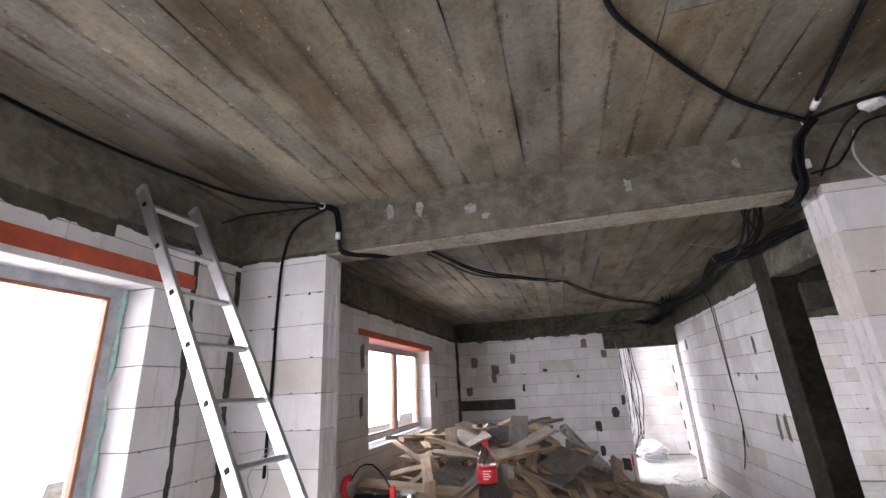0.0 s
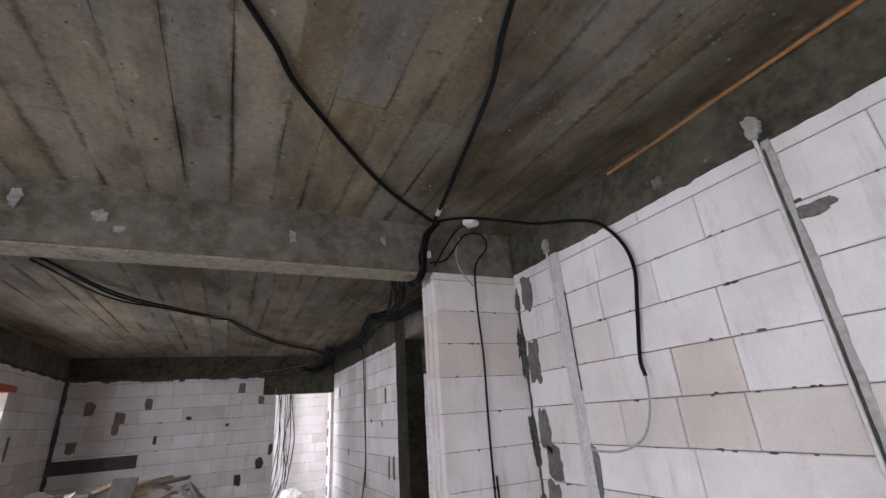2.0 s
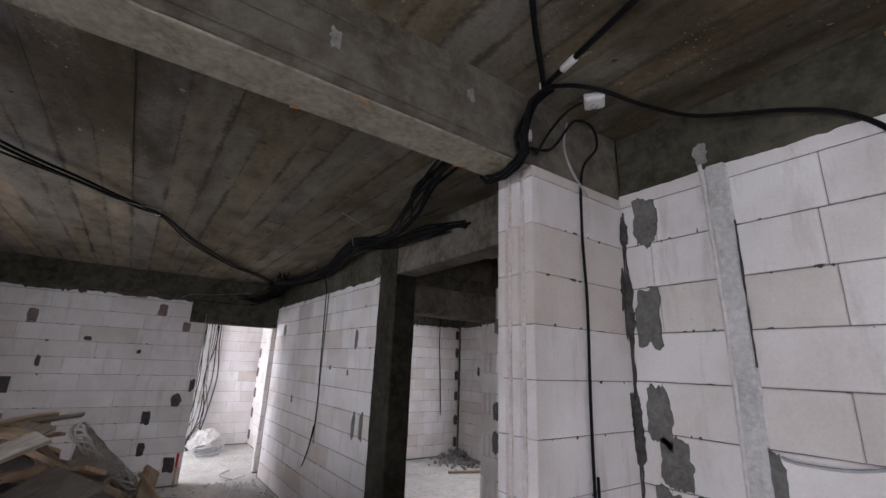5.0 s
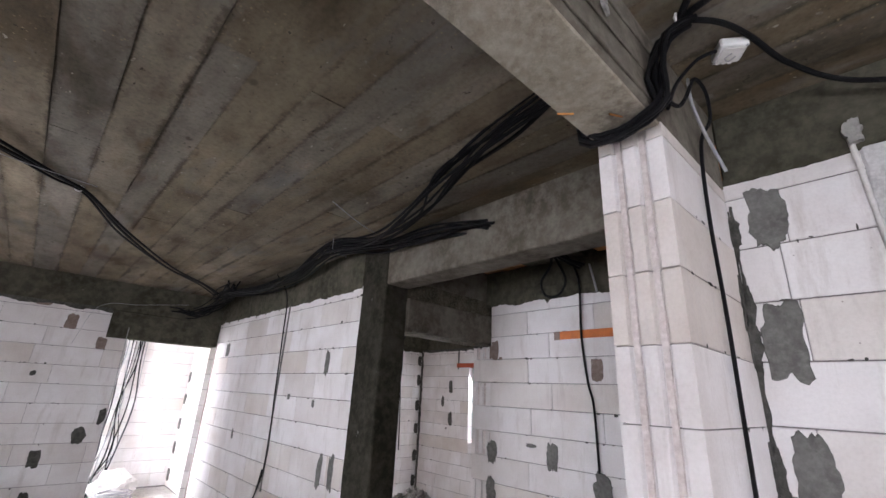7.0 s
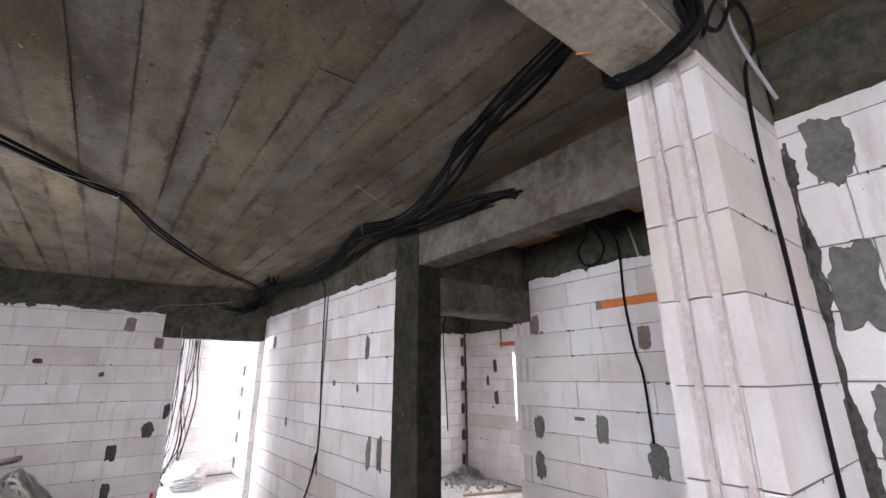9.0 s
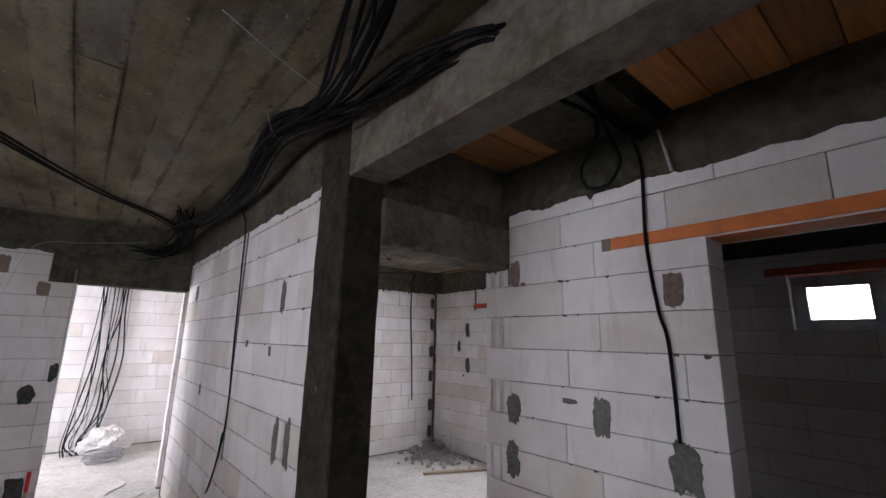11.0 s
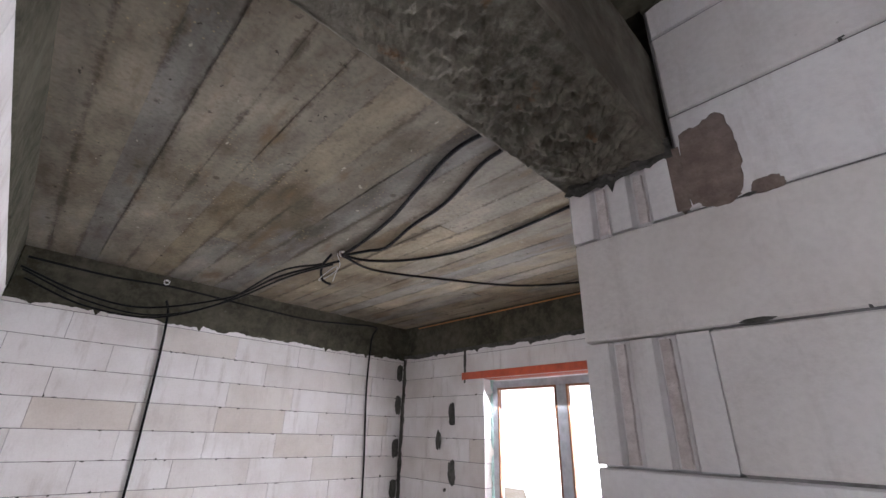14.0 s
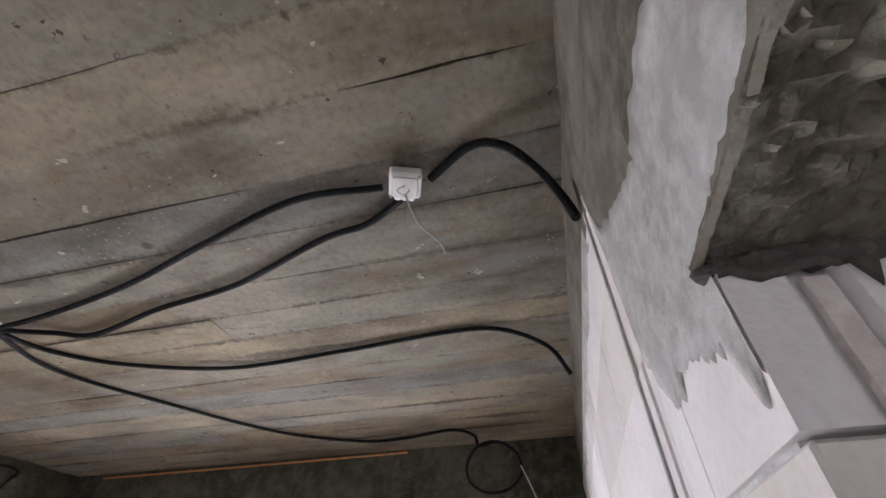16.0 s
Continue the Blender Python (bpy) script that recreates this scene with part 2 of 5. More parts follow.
M_ROUGH = mat_concrete("honeycombed_concrete", (0.018, 0.016, 0.010), (0.060, 0.052, 0.036), (0.14, 0.125, 0.095), 4, rust=True)
M_SOFFIT_DARK = mat_concrete("pitted_soffit_concrete", (0.045, 0.040, 0.028), (0.105, 0.095, 0.073), (0.19, 0.175, 0.145), 2.5, rust=True)
# Darker than bare concrete: the dim hall's shade is put into this tone.
M_COLUMN = mat_concrete("shaded_column_concrete", (0.013, 0.012, 0.008), (0.024, 0.021, 0.015), (0.055, 0.049, 0.038))
M_CEIL = mat_board_ceiling()
M_FLOOR = mat_concrete("dusty_screed", (0.36, 0.345, 0.32), (0.46, 0.445, 0.42), (0.56, 0.54, 0.51), 1.2)
M_CABLE = mat_plain("black_cable", (0.007, 0.007, 0.008), 0.55, 0, 0.3, 30)
M_CABLE.node_tree.nodes["Principled BSDF"].inputs["Specular IOR Level"].default_value = 0.12
M_GREY_CABLE = mat_plain("grey_cable", (0.33, 0.33, 0.34), 0.55, 0, 0.15, 30)
M_WHITE = mat_plain("white_plastic", (0.72, 0.72, 0.71), 0.45, 0, 0.08, 20)
M_TUBE = mat_plain("dusty_white_tube", (0.60, 0.58, 0.56), 0.7, 0, 0.15, 30)
M_LINTEL = mat_plain("red_oxide_steel", (0.47, 0.085, 0.035), 0.6, 0.0, 0.3, 9)
M_ORANGE = mat_plain("orange_primed_steel", (0.60, 0.165, 0.03), 0.6, 0.0, 0.25, 9)
M_ALU = mat_plain("brushed_aluminium", (0.62, 0.62, 0.62), 0.38, 0.9, 0.12, 14)
M_BOARD = mat_wood("orange_formwork_board", (0.30, 0.115, 0.025), (0.52, 0.225, 0.06), (2, 20, 20))
M_PLANK = mat_wood("scrap_plank", (0.40, 0.28, 0.17), (0.64, 0.50, 0.35))
M_GREYPLANK = mat_wood("weathered_plank", (0.24, 0.215, 0.19), (0.44, 0.41, 0.375))
M_FRAME = mat_plain("grey_window_film", (0.42, 0.44, 0.47), 0.5, 0, 0.25, 12)
M_BROWN = mat_plain("brown_window_profile", (0.30, 0.13, 0.06), 0.45, 0, 0.2, 12)
M_FOAM = mat_plain("pale_green_foam", (0.42, 0.60, 0.56), 0.9, 0, 0.2, 25)
M_GLASS = mat_glass("window_glass")
M_GROUND = mat_concrete("bare_ground", (0.18, 0.15, 0.11), (0.26, 0.22, 0.17), (0.34, 0.30, 0.24), 0.5)
M_HAZE = mat_glow("overcast_haze", (0.93, 0.96, 1.0), 2.2)

# ---- mesh helpers ----
XL, XR, XR2, XW, XW2, XE = -2.14, 1.865, 2.065, 3.02, 3.22, 5.60
YB, YP, YP2, YC, YC2, YG, YG2, YF, YF2 = -3.0, 2.335, 2.53, 4.56, 4.89, 4.52, 4.725, 8.415, 8.615
ZC = 2.83


def mesh_of(name, bm, material, smooth=False):
    me = bpy.data.meshes.new(name)
    bm.to_mesh(me)
    bm.free()
    me.materials.append(material)
    if smooth:
        me.polygons.foreach_set("use_smooth", [True] * len(me.polygons))
    return me


def part(name, bm, material, parent=None, label="", smooth=False):
    ob = new(name, mesh_of(name, bm, material, smooth))
    if parent is not None:
        ob.parent = parent
    if label:
        ob["label"] = label
    return ob


def thing(name, label, category, group="", kind="", at=(0, 0, 0)):
    ob = new(name)
    ob.location = at
    return tagged(ob, label, category, group, kind)


def add_box(bm, x0, x1, y0, y1, z0, z1, bev=0.0, m=None):
    r = bmesh.ops.create_cube(bm, size=1.0)
    vs = r["verts"]
    t = Matrix.Translation(((x0 + x1) / 2, (y0 + y1) / 2, (z0 + z1) / 2)) @ Matrix.Diagonal((abs(x1 - x0), abs(y1 - y0), abs(z1 - z0), 1))
    bmesh.ops.transform(bm, matrix=(m @ t) if m else t, verts=vs)
    if bev:
        es = list({e for v in vs for e in v.link_edges})
        bmesh.ops.bevel(bm, geom=es, offset=bev, segments=1, affect="EDGES", profile=0.5)
    return bm


def box_bm(*a, bev=0.0, m=None):
    return add_box(bmesh.new(), *a, bev=bev, m=m)


def structure(name, bm, material, label, category):
    return tagged(part(name, bm, material), label, category, "", "structure")


def rough_box(name, x0, x1, y0, y1, z0, z1, material, label, category, step=0.16, amp=0.006, seed=1, lump=0.0):
    """A cast concrete member whose faces wander by a few millimetres and whose edges are worn."""
    bm = box_bm(x0, x1, y0, y1, z0, z1)
    size = (x1 - x0, y1 - y0, z1 - z0)
    for ax in range(3):
        n = int(size[ax] / step)
        for k in range(1, n + 1):
            co, no = [x0, y0, z0], [0, 0, 0]
            co[ax] += size[ax] * k / (n + 1)
            no[ax] = 1
            bmesh.ops.bisect_plane(bm, geom=bm.verts[:] + bm.edges[:] + bm.faces[:], plane_co=co, plane_no=no)
    es = [e for e in bm.edges if len(e.link_faces) == 2 and e.calc_face_angle() > 1]
    bmesh.ops.bevel(bm, geom=es, offset=0.008, segments=1, affect="EDGES", profile=0.5)
    for v in bm.verts:
        v.co += Vector(noise.noise_vector(v.co * 5 + Vector((seed, 0, 0)))) * amp
        if lump:
            v.co += Vector(noise.noise_vector(v.co * 17)) * lump + Vector(noise.noise_vector(v.co * 41)) * lump * 0.6
    return structure(name, bm, material, label, category)


def smooth_path(pts, step):
    """Catmull-Rom through the points, resampled at even steps."""
    p = [Vector(q) for q in pts]
    p = [p[0] * 2 - p[1]] + p + [p[-1] * 2 - p[-2]]
    out = []
    for i in range(1, len(p) - 2):
        a, b, c, d = p[i - 1:i + 3]
        n = max(2, int((c - b).length / step))
        for k in range(n):
            t = k / n
            out.append(0.5 * ((2 * b) + (c - a) * t + (2 * a - 5 * b + 4 * c - d) * t * t + (3 * b - a - 3 * c + d) * t ** 3))
    out.append(p[-2])
    return out


def tube_bm(pts, r, step=0.03, sides=8, ribbed=False, bm=None):
    bm = bm or bmesh.new()
    path = smooth_path(pts, 0.0035 if ribbed else step)
    prev, up = [], Vector((0.13, 0.21, 0.97))
    for i, q in enumerate(path):
        d = (path[min(i + 1, len(path) - 1)] - path[max(i - 1, 0)])
        d = d.normalized() if d.length > 1e-9 else Vector((0, 0, 1))
        s = d.cross(up)
        if s.length < 1e-3:
            s = d.cross(Vector((1, 0, 0)))
        s.normalize()
        up = s.cross(d).normalized()
        rr = r * (1.0 if not ribbed or i % 2 else 0.86)
        ring = [bm.verts.new(q + rr * (math.cos(2 * math.pi * k / sides) * s + math.sin(2 * math.pi * k / sides) * up)) for k in range(sides)]
        if prev:
            for k in range(sides):
                bm.faces.new((prev[k], prev[(k + 1) % sides], ring[(k + 1) % sides], ring[k]))
        else:
            bm.faces.new(ring[::-1])
        prev = ring
    bm.faces.new(prev)
    return bm


def cable(pts, r=0.008, material=None, label="black insulated cable clipped under the concrete ceiling", ribbed=False, name="cable", group="electrical cables"):
    return tagged(part(name, tube_bm(pts, r, ribbed=ribbed), material or M_CABLE, smooth=not ribbed), label, "cable", group)


def bundle(pts, n, spread=0.02, r=0.007, label="bundle of black cables hanging under the concrete ceiling", seed=1):
    root = thing("cable_bundle", label, "cable bundle", "electrical cables", at=pts[0])
    rnd = random.Random(seed)
    o = Vector(pts[0])
    for k in range(n):
        lane = Vector((rnd.uniform(-1, 1), rnd.uniform(-1, 1), rnd.uniform(-0.9, 0.15)))
        mine = []
        for q in pts:
            off = lane + 0.7 * Vector((rnd.uniform(-1, 1), rnd.uniform(-1, 1), rnd.uniform(-0.7, 0.3)))
            mine.append(Vector(q) + off * spread - o)
        part("cable", tube_bm(mine, r * rnd.uniform(0.8, 1.15), step=0.04, sides=6), M_CABLE, root, smooth=True)
    return root


# ---- block walls ----
BLOCKS = {}


def block_mesh(l, t, h, lo_groove=False, hi_groove=False):
    """One aerated block along x, with worn edges; a grooved end has two upright slots."""
    key = (round(l, 3), round(t, 3), round(h, 3), lo_groove, hi_groove)
    if key in BLOCKS:
        return BLOCKS[key]
    l, t, h = key[:3]
    bm = bmesh.new()
    if lo_groove or hi_groove:
        def end(x, s):
            d = 0.011 * s
            ys = [-t / 2, -t * 0.27, -t * 0.24, -t * 0.11, -t * 0.08, t * 0.10, t * 0.13, t * 0.26, t * 0.29, t / 2]
            xs = [x, x, x + d, x + d, x, x, x + d, x + d, x, x]
            return list(zip(xs, ys))
        a = end(-l / 2, 1) if lo_groove else [(-l / 2, -t / 2), (-l / 2, t / 2)]
        b = end(l / 2, -1) if hi_groove else [(l / 2, -t / 2), (l / 2, t / 2)]
        ring = [bm.verts.new((x, y, -h / 2)) for x, y in a + b[::-1]]
        f = bm.faces.new(ring)
        g = bmesh.ops.extrude_face_region(bm, geom=[f])
        bmesh.ops.translate(bm, vec=(0, 0, h), verts=[v for v in g["geom"] if isinstance(v, bmesh.types.BMVert)])
        bmesh.ops.recalc_face_normals(bm, faces=bm.faces[:])
    else:
        add_box(bm, -l / 2, l / 2, -t / 2, t / 2, -h / 2, h / 2, bev=0.003)
    BLOCKS[key] = mesh_of("block", bm, M_BLOCK)
    return BLOCKS[key]


def block_wall(name, axis, face, side, lo, hi, top, openings=(), thick=0.2, base=0.02, course=0.2, phase=0.0, label="", groove=(False, False), ends=None, joints=None, seed=1, bottom=0.0):
    """A wall of aerated blocks. axis: the way it runs; face: its front plane; side: the way that its thickness goes.
    openings: (lo, hi, bottom, top) along it."""
    rnd = random.Random(seed)
    mid = face + side * thick / 2
    core = bmesh.new()
    cuts = sorted({lo + (0.022 if groove[0] else 0.006), hi - (0.022 if groove[1] else 0.006), *(u for o in openings for u in (o[0] - 0.006, o[1] + 0.006) if lo < u < hi)})

    def put(u0, u1, z0, z1):
        if u1 - u0 < 0.004 or z1 - z0 < 0.004:
            return
        v0, v1 = mid - thick / 2 + 0.005, mid + thick / 2 - 0.005
        if axis == "x":
            add_box(core, u0, u1, v0, v1, z0, z1)
        else:
            add_box(core, v0, v1, u0, u1, z0, z1)

    if ends:
        cuts = [u for u in cuts if u <= max(ends(0)[1], lo + 0.1) - 0.006 or u == cuts[0]] + [ends(0)[1] - 0.006]
    for a, b in zip(cuts, cuts[1:]):
        c, z = (a + b) / 2, bottom
        for o in sorted((o for o in openings if o[0] < c < o[1]), key=lambda o: o[2]):
            put(a, b, z, o[2] - 0.006)
            z = o[3] + 0.006
        put(a, b, z, top)
    wall = structure(name, core, M_JOINT, label or "wall of white aerated concrete blocks with thin dark joints", "wall")
    turn = 0 if axis == "x" else 90
    def lay_course(a, b, z, h, row):
        u = a - (phase + 0.3 * (row % 2) + rnd.choice((0, 0, 0.1, -0.1))) % 0.6
        given = joints(row) if joints else None
        marks = []
        if given is not None and given:
            marks = [given[0] - 0.6 * k for k in range(9, 0, -1)] + list(given) + [given[-1] + 0.6 * k for k in range(1, 9)]
            u = max([q for q in marks if q <= a], default=a)
        elif given is not None:
            u = a
        while u < b - 0.01:
            l = 0.6 if rnd.random() < 0.86 else rnd.choice((0.25, 0.35, 0.45))
            if given is not None:
                l = min([q - u for q in marks if q > u + 0.005], default=b - u)
            u0, u1 = max(u, a), min(u + l, b)
            if 0 < b - u1 < 0.06:
                u1 = b
            if u1 - u0 > 0.03:
                me = block_mesh(u1 - u0 - 0.0018, thick, h - 0.0045, groove[0] and u0 == lo, groove[1] and u1 == hi)
                ob = new("block", me)
                jut = rnd.uniform(-0.0015, 0.0015)
                c = (u0 + u1) / 2
                x, y = (c, mid + jut) if axis == "x" else (mid + jut, c)
                ob.matrix_basis = pose(x, y, z + h / 2, rnd.uniform(-0.15, 0.15), 0, turn + rnd.uniform(-0.12, 0.12))
                ob.parent = wall
            u = u + l if u1 < b else b

    row, z = 0, base
    while z < top - 0.02:
        h = min(course, top - z)
        lo_r, hi_r = ends(row) if ends else (lo, hi)
        spans = [(lo_r, hi_r)]
        for o in openings:
            if o[2] < z + h - 0.03 and o[3] > z + 0.03:
                spans = [p for a, b in spans for p in ((a, min(b, o[0])), (max(a, o[1]), b)) if p[1] - p[0] > 0.02]
        for a, b in spans:
            lay_course(a, b, z, h, row)
        hit_by = [o for o in openings if o[2] < z + h - 0.03 and o[3] > z + 0.03]
        edges = sorted({z, z + h, *(e for o in hit_by for e in o[2:4] if z + 0.02 < e < z + h - 0.02)})
        for z0, z1 in zip(edges, edges[1:]) if len(edges) > 2 else ():
            gaps = sorted({q for o in hit_by for q in (max(o[0], lo_r), min(o[1], hi_r))})
            for a, b in zip(gaps, gaps[1:]):
                c, zc = (a + b) / 2, (z0 + z1) / 2
                if b - a > 0.03 and any(o[0] < c < o[1] for o in hit_by) and not any(o[0] < c < o[1] and o[2] < zc < o[3] for o in hit_by):
                    lay_course(a, b, z0, z1 - z0, row)
        z += course
        row += 1
    return wall


def jag_strip(wall, axis, face, out, lo, hi, z0, z1, material, seed=1, amp=0.03, name="mortar_lip", thick=0.006, step=0.025):
    """A band of spilled mortar with a ragged lower edge on a wall's face."""
    rnd = random.Random(seed)
    bm = bmesh.new()
    n = max(2, int((hi - lo) / step))
    rows = []
    for k in range(n + 1):
        u = lo + (hi - lo) * k / n
        d = amp * (0.45 + 0.8 * noise.noise(Vector((u * 7, seed * 3.7, 0))) + 0.35 * noise.noise(Vector((u * 31, seed * 1.7, 4)))) + amp * 0.25 * rnd.random() + (amp * 0.8 if rnd.random() < 0.04 else 0)
        quad = []
        for zz, off in ((z1, 0.0), (z1, thick), (z0 - max(0, d), thick * 0.8), (z0 - max(0, d) - 0.004, 0.0)):
            v = face + out * off
            quad.append(bm.verts.new((u, v, zz) if axis == "x" else (v, u, zz)))
        rows.append(quad)
    for a, b in zip(rows, rows[1:]):
        for k in range(3):
            bm.faces.new((a[k], a[k + 1], b[k + 1], b[k]))
    bmesh.ops.recalc_face_normals(bm, faces=bm.faces[:])
    return part(name, bm, material, wall)


def blob(wall, axis, face, out, u, z, w, h, material, seed=1, name="mortar_patch", thick=0.004, rag=0.28, tilt=0.0):
    """A trowelled patch of mortar with an uneven outline."""
    rnd = random.Random(seed * 13 + 5)
    bm = bmesh.new()
    n = 48
    ring0, ring1 = [], []
    for k in range(n):
        a = 2 * math.pi * k / n
        sq = 1 / max(abs(math.cos(a)), abs(math.sin(a))) ** 0.55
        q = sq * (1 + rag * (noise.noise(Vector((math.cos(a) * 1.7, math.sin(a) * 1.7, seed * 2.3)))) + rag * 0.5 * noise.noise(Vector((math.cos(a) * 5.2, math.sin(a) * 5.2, seed * 1.7))) + rnd.uniform(-0.5, 0.5) * rag * 0.22)
        du, dz = math.cos(a) * w / 2 * q, math.sin(a) * h / 2 * q
        du, dz = du * math.cos(tilt) - dz * math.sin(tilt), du * math.sin(tilt) + dz * math.cos(tilt)
        for ring, off, s in ((ring0, 0.0, 1.0), (ring1, thick, 0.95)):
            v = face + out * off
            p = (u + du * s, v, z + dz * s) if axis == "x" else (v, u + du * s, z + dz * s)
            ring.append(bm.verts.new(p))
    for k in range(n):
        bm.faces.new((ring0[k], ring0[(k + 1) % n], ring1[(k + 1) % n], ring1[k]))
    bm.faces.new(ring1)
    bmesh.ops.recalc_face_normals(bm, faces=bm.faces[:])
    return part(name, bm, material, wall)


def seam(wall, axis, face, out, u, z0, z1, w, material, seed=1, name="mortar_seam", wob=0.7):
    """An upright, uneven strip of mortar."""
    bm = bmesh.new()
    n = max(4, int((z1 - z0) / 0.015))
    rows = []
    for k in range(n + 1):
        z = z0 + (z1 - z0) * k / n
        a = w / 2 * (1 + wob * noise.noise(Vector((seed * 1.9, z * 7, 0))) + 0.8 * wob * noise.noise(Vector((seed * 1.9, z * 26, 9))))
        b = w / 2 * (1 + wob * noise.noise(Vector((seed * 4.1, z * 7, 5))) + 0.8 * wob * noise.noise(Vector((seed * 4.1, z * 26, 9))))
        quad = []
        for du, off in ((-a, 0), (-a * 0.8, 0.005), (b * 0.8, 0.005), (b, 0)):
            v = face + out * off
            quad.append(bm.verts.new((u + du, v, z) if axis == "x" else (v, u + du, z)))
        rows.append(quad)
    for a, b in zip(rows, rows[1:]):
        for k in range(3):
            bm.faces.new((a[k], a[k + 1], b[k + 1], b[k]))
    bmesh.ops.recalc_face_normals(bm, faces=bm.faces[:])
    return part(name, bm, material, wall)


# ---- shell ----
structure("ground", box_bm(-400, 400, -400, 400, -0.5, -0.3), M_GROUND, "bare earth around the unfinished house", "ground")
structure("floor", box_bm(XL - 0.3, XE + 0.3, YB - 0.3, 11.6, -0.25, 0.0), M_FLOOR, "dusty bare concrete floor slab", "floor")
structure("roof_slab", box_bm(XL - 0.3, XE + 0.3, YB - 0.3, 11.6, 2.87, 3.05), M_RING, "concrete slab over the storey", "slab")


def board_ceiling(name, x0, x1, y0, y1, seed, z=ZC, depth=0.03):
    """Concrete that shows the boards of its formwork: strips at slightly differing levels with wandering, broken joints."""
    rnd = random.Random(seed)
    bm = bmesh.new()
    uv = bm.loops.layers.uv.new("UVMap")

    def stray(k, y):
        return 0.0035 * noise.noise(Vector((k * 3.7 + seed, y * 1.1, 0))) + 0.0025 * noise.noise(Vector((k * 5.1, y * 9, seed)))

    def crack(k, y):
        return 0.0002 + max(0.0, 0.013 * noise.noise(Vector((k * 7.3, y * 1.9, seed * 2.0))) - 0.0012) * (0.5 + 0.9 * abs(noise.noise(Vector((k, y * 23, 1)))))

    x, k = x0, 0
    while x < x1 - 0.01:
        w = min(rnd.uniform(0.125, 0.215), x1 - x)
        y = y0 - rnd.uniform(0, 2.5)
        while y < y1:
            l = rnd.uniform(3.0, 5.5)
            a, b = max(y, y0), min(y + l, y1) - 0.0006
            if b - a > 0.02:
                dz, tilt, n = rnd.uniform(-0.0028, 0.0028), rnd.uniform(-0.002, 0.002), max(1, int((b - a) / 0.06))
                rows = []
                for q in range(n + 1):
                    py = a + (b - a) * q / n
                    lx, rx = x + stray(k, py) + crack(k, py), x + w + stray(k + 1, py) - crack(k + 1, py)
                    sag = 0.0012 * noise.noise(Vector((k * 2.1, py * 2.5, 5)))
                    rows.append([bm.verts.new(c) for c in ((lx, py, z + depth), (lx, py, z + dz - tilt + sag), (rx, py, z + dz + tilt + sag), (rx, py, z + depth))])
                for p, q in zip(rows, rows[1:]):
                    for j in range(3):
                        f = bm.faces.new((p[j], p[j + 1], q[j + 1], q[j]))
                        if j == 1:
                            for loop in f.loops:
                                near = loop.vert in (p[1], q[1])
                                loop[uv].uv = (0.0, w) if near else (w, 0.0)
                bm.faces.new(rows[0][::-1])
                bm.faces.new(rows[-1])
            y += l
        x += w
        k += 1
    return structure(name, bm, M_CEIL, "board-marked raw concrete ceiling, grey-brown and stained", "ceiling")


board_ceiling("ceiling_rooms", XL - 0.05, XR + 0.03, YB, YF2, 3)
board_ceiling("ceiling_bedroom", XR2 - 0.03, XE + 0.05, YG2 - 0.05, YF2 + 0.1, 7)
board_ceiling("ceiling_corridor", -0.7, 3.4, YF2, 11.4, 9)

# beams, columns, ring beams
rough_box("beam_1", XL, XR, YP, YP2, 2.51, ZC + 0.03, M_BEAM, "raw concrete beam with board marks and white mortar spots", "beam", seed=2)
rough_box("ring_beam_west", XL - 0.28, XL + 0.004, YB, YF, 2.50, ZC + 0.03, M_BEAM, "dark raw concrete ring beam above the block wall", "beam", seed=3)
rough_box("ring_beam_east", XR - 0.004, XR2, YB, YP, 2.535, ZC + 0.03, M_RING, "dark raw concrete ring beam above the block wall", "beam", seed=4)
rough_box("ring_beam_hall", XR - 0.006, XR2 + 0.006, YP2, YC, 2.47, ZC + 0.03, M_BEAM, "raw concrete beam over the wide opening", "beam", seed=5)
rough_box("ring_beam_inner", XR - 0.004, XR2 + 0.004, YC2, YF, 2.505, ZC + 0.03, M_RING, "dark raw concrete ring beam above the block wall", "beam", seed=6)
rough_box("column_hall", XR - 0.006, XR2 + 0.006, YC, YC2, 0.0, ZC + 0.03, M_COLUMN, "raw concrete column beside the opening, hall shade put into its colour", "column", seed=7)
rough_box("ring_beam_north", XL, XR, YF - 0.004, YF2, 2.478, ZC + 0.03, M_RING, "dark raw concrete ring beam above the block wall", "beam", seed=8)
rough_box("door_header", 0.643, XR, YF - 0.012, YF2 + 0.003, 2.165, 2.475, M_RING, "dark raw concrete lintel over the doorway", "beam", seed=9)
rough_box("cross_beam", XR2, XW2, YG + 0.01, YG2, 2.150, 2.40, M_BEAM, "rough dark concrete beam across the passage", "beam", step=0.03, amp=0.007, seed=10, lump=0.0025)
rough_box("cross_beam_upper", XR2, XE, YG + 0.07, YG2 - 0.003, 2.54, ZC + 0.03, M_BEAM, "raw grey concrete wall above the cross beam", "beam", seed=11)
rough_box("cross_beam_infill", XR2, XW2 - 0.002, YG + 0.07, YG2 - 0.003, 2.39, 2.55, M_ROUGH, "dark raw concrete infill above the cross beam", "beam", seed=16)
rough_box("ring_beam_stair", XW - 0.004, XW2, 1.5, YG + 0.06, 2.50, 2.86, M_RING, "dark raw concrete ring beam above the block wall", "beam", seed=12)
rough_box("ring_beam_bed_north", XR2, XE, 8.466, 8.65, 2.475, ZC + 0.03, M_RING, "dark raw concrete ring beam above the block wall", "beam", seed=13)
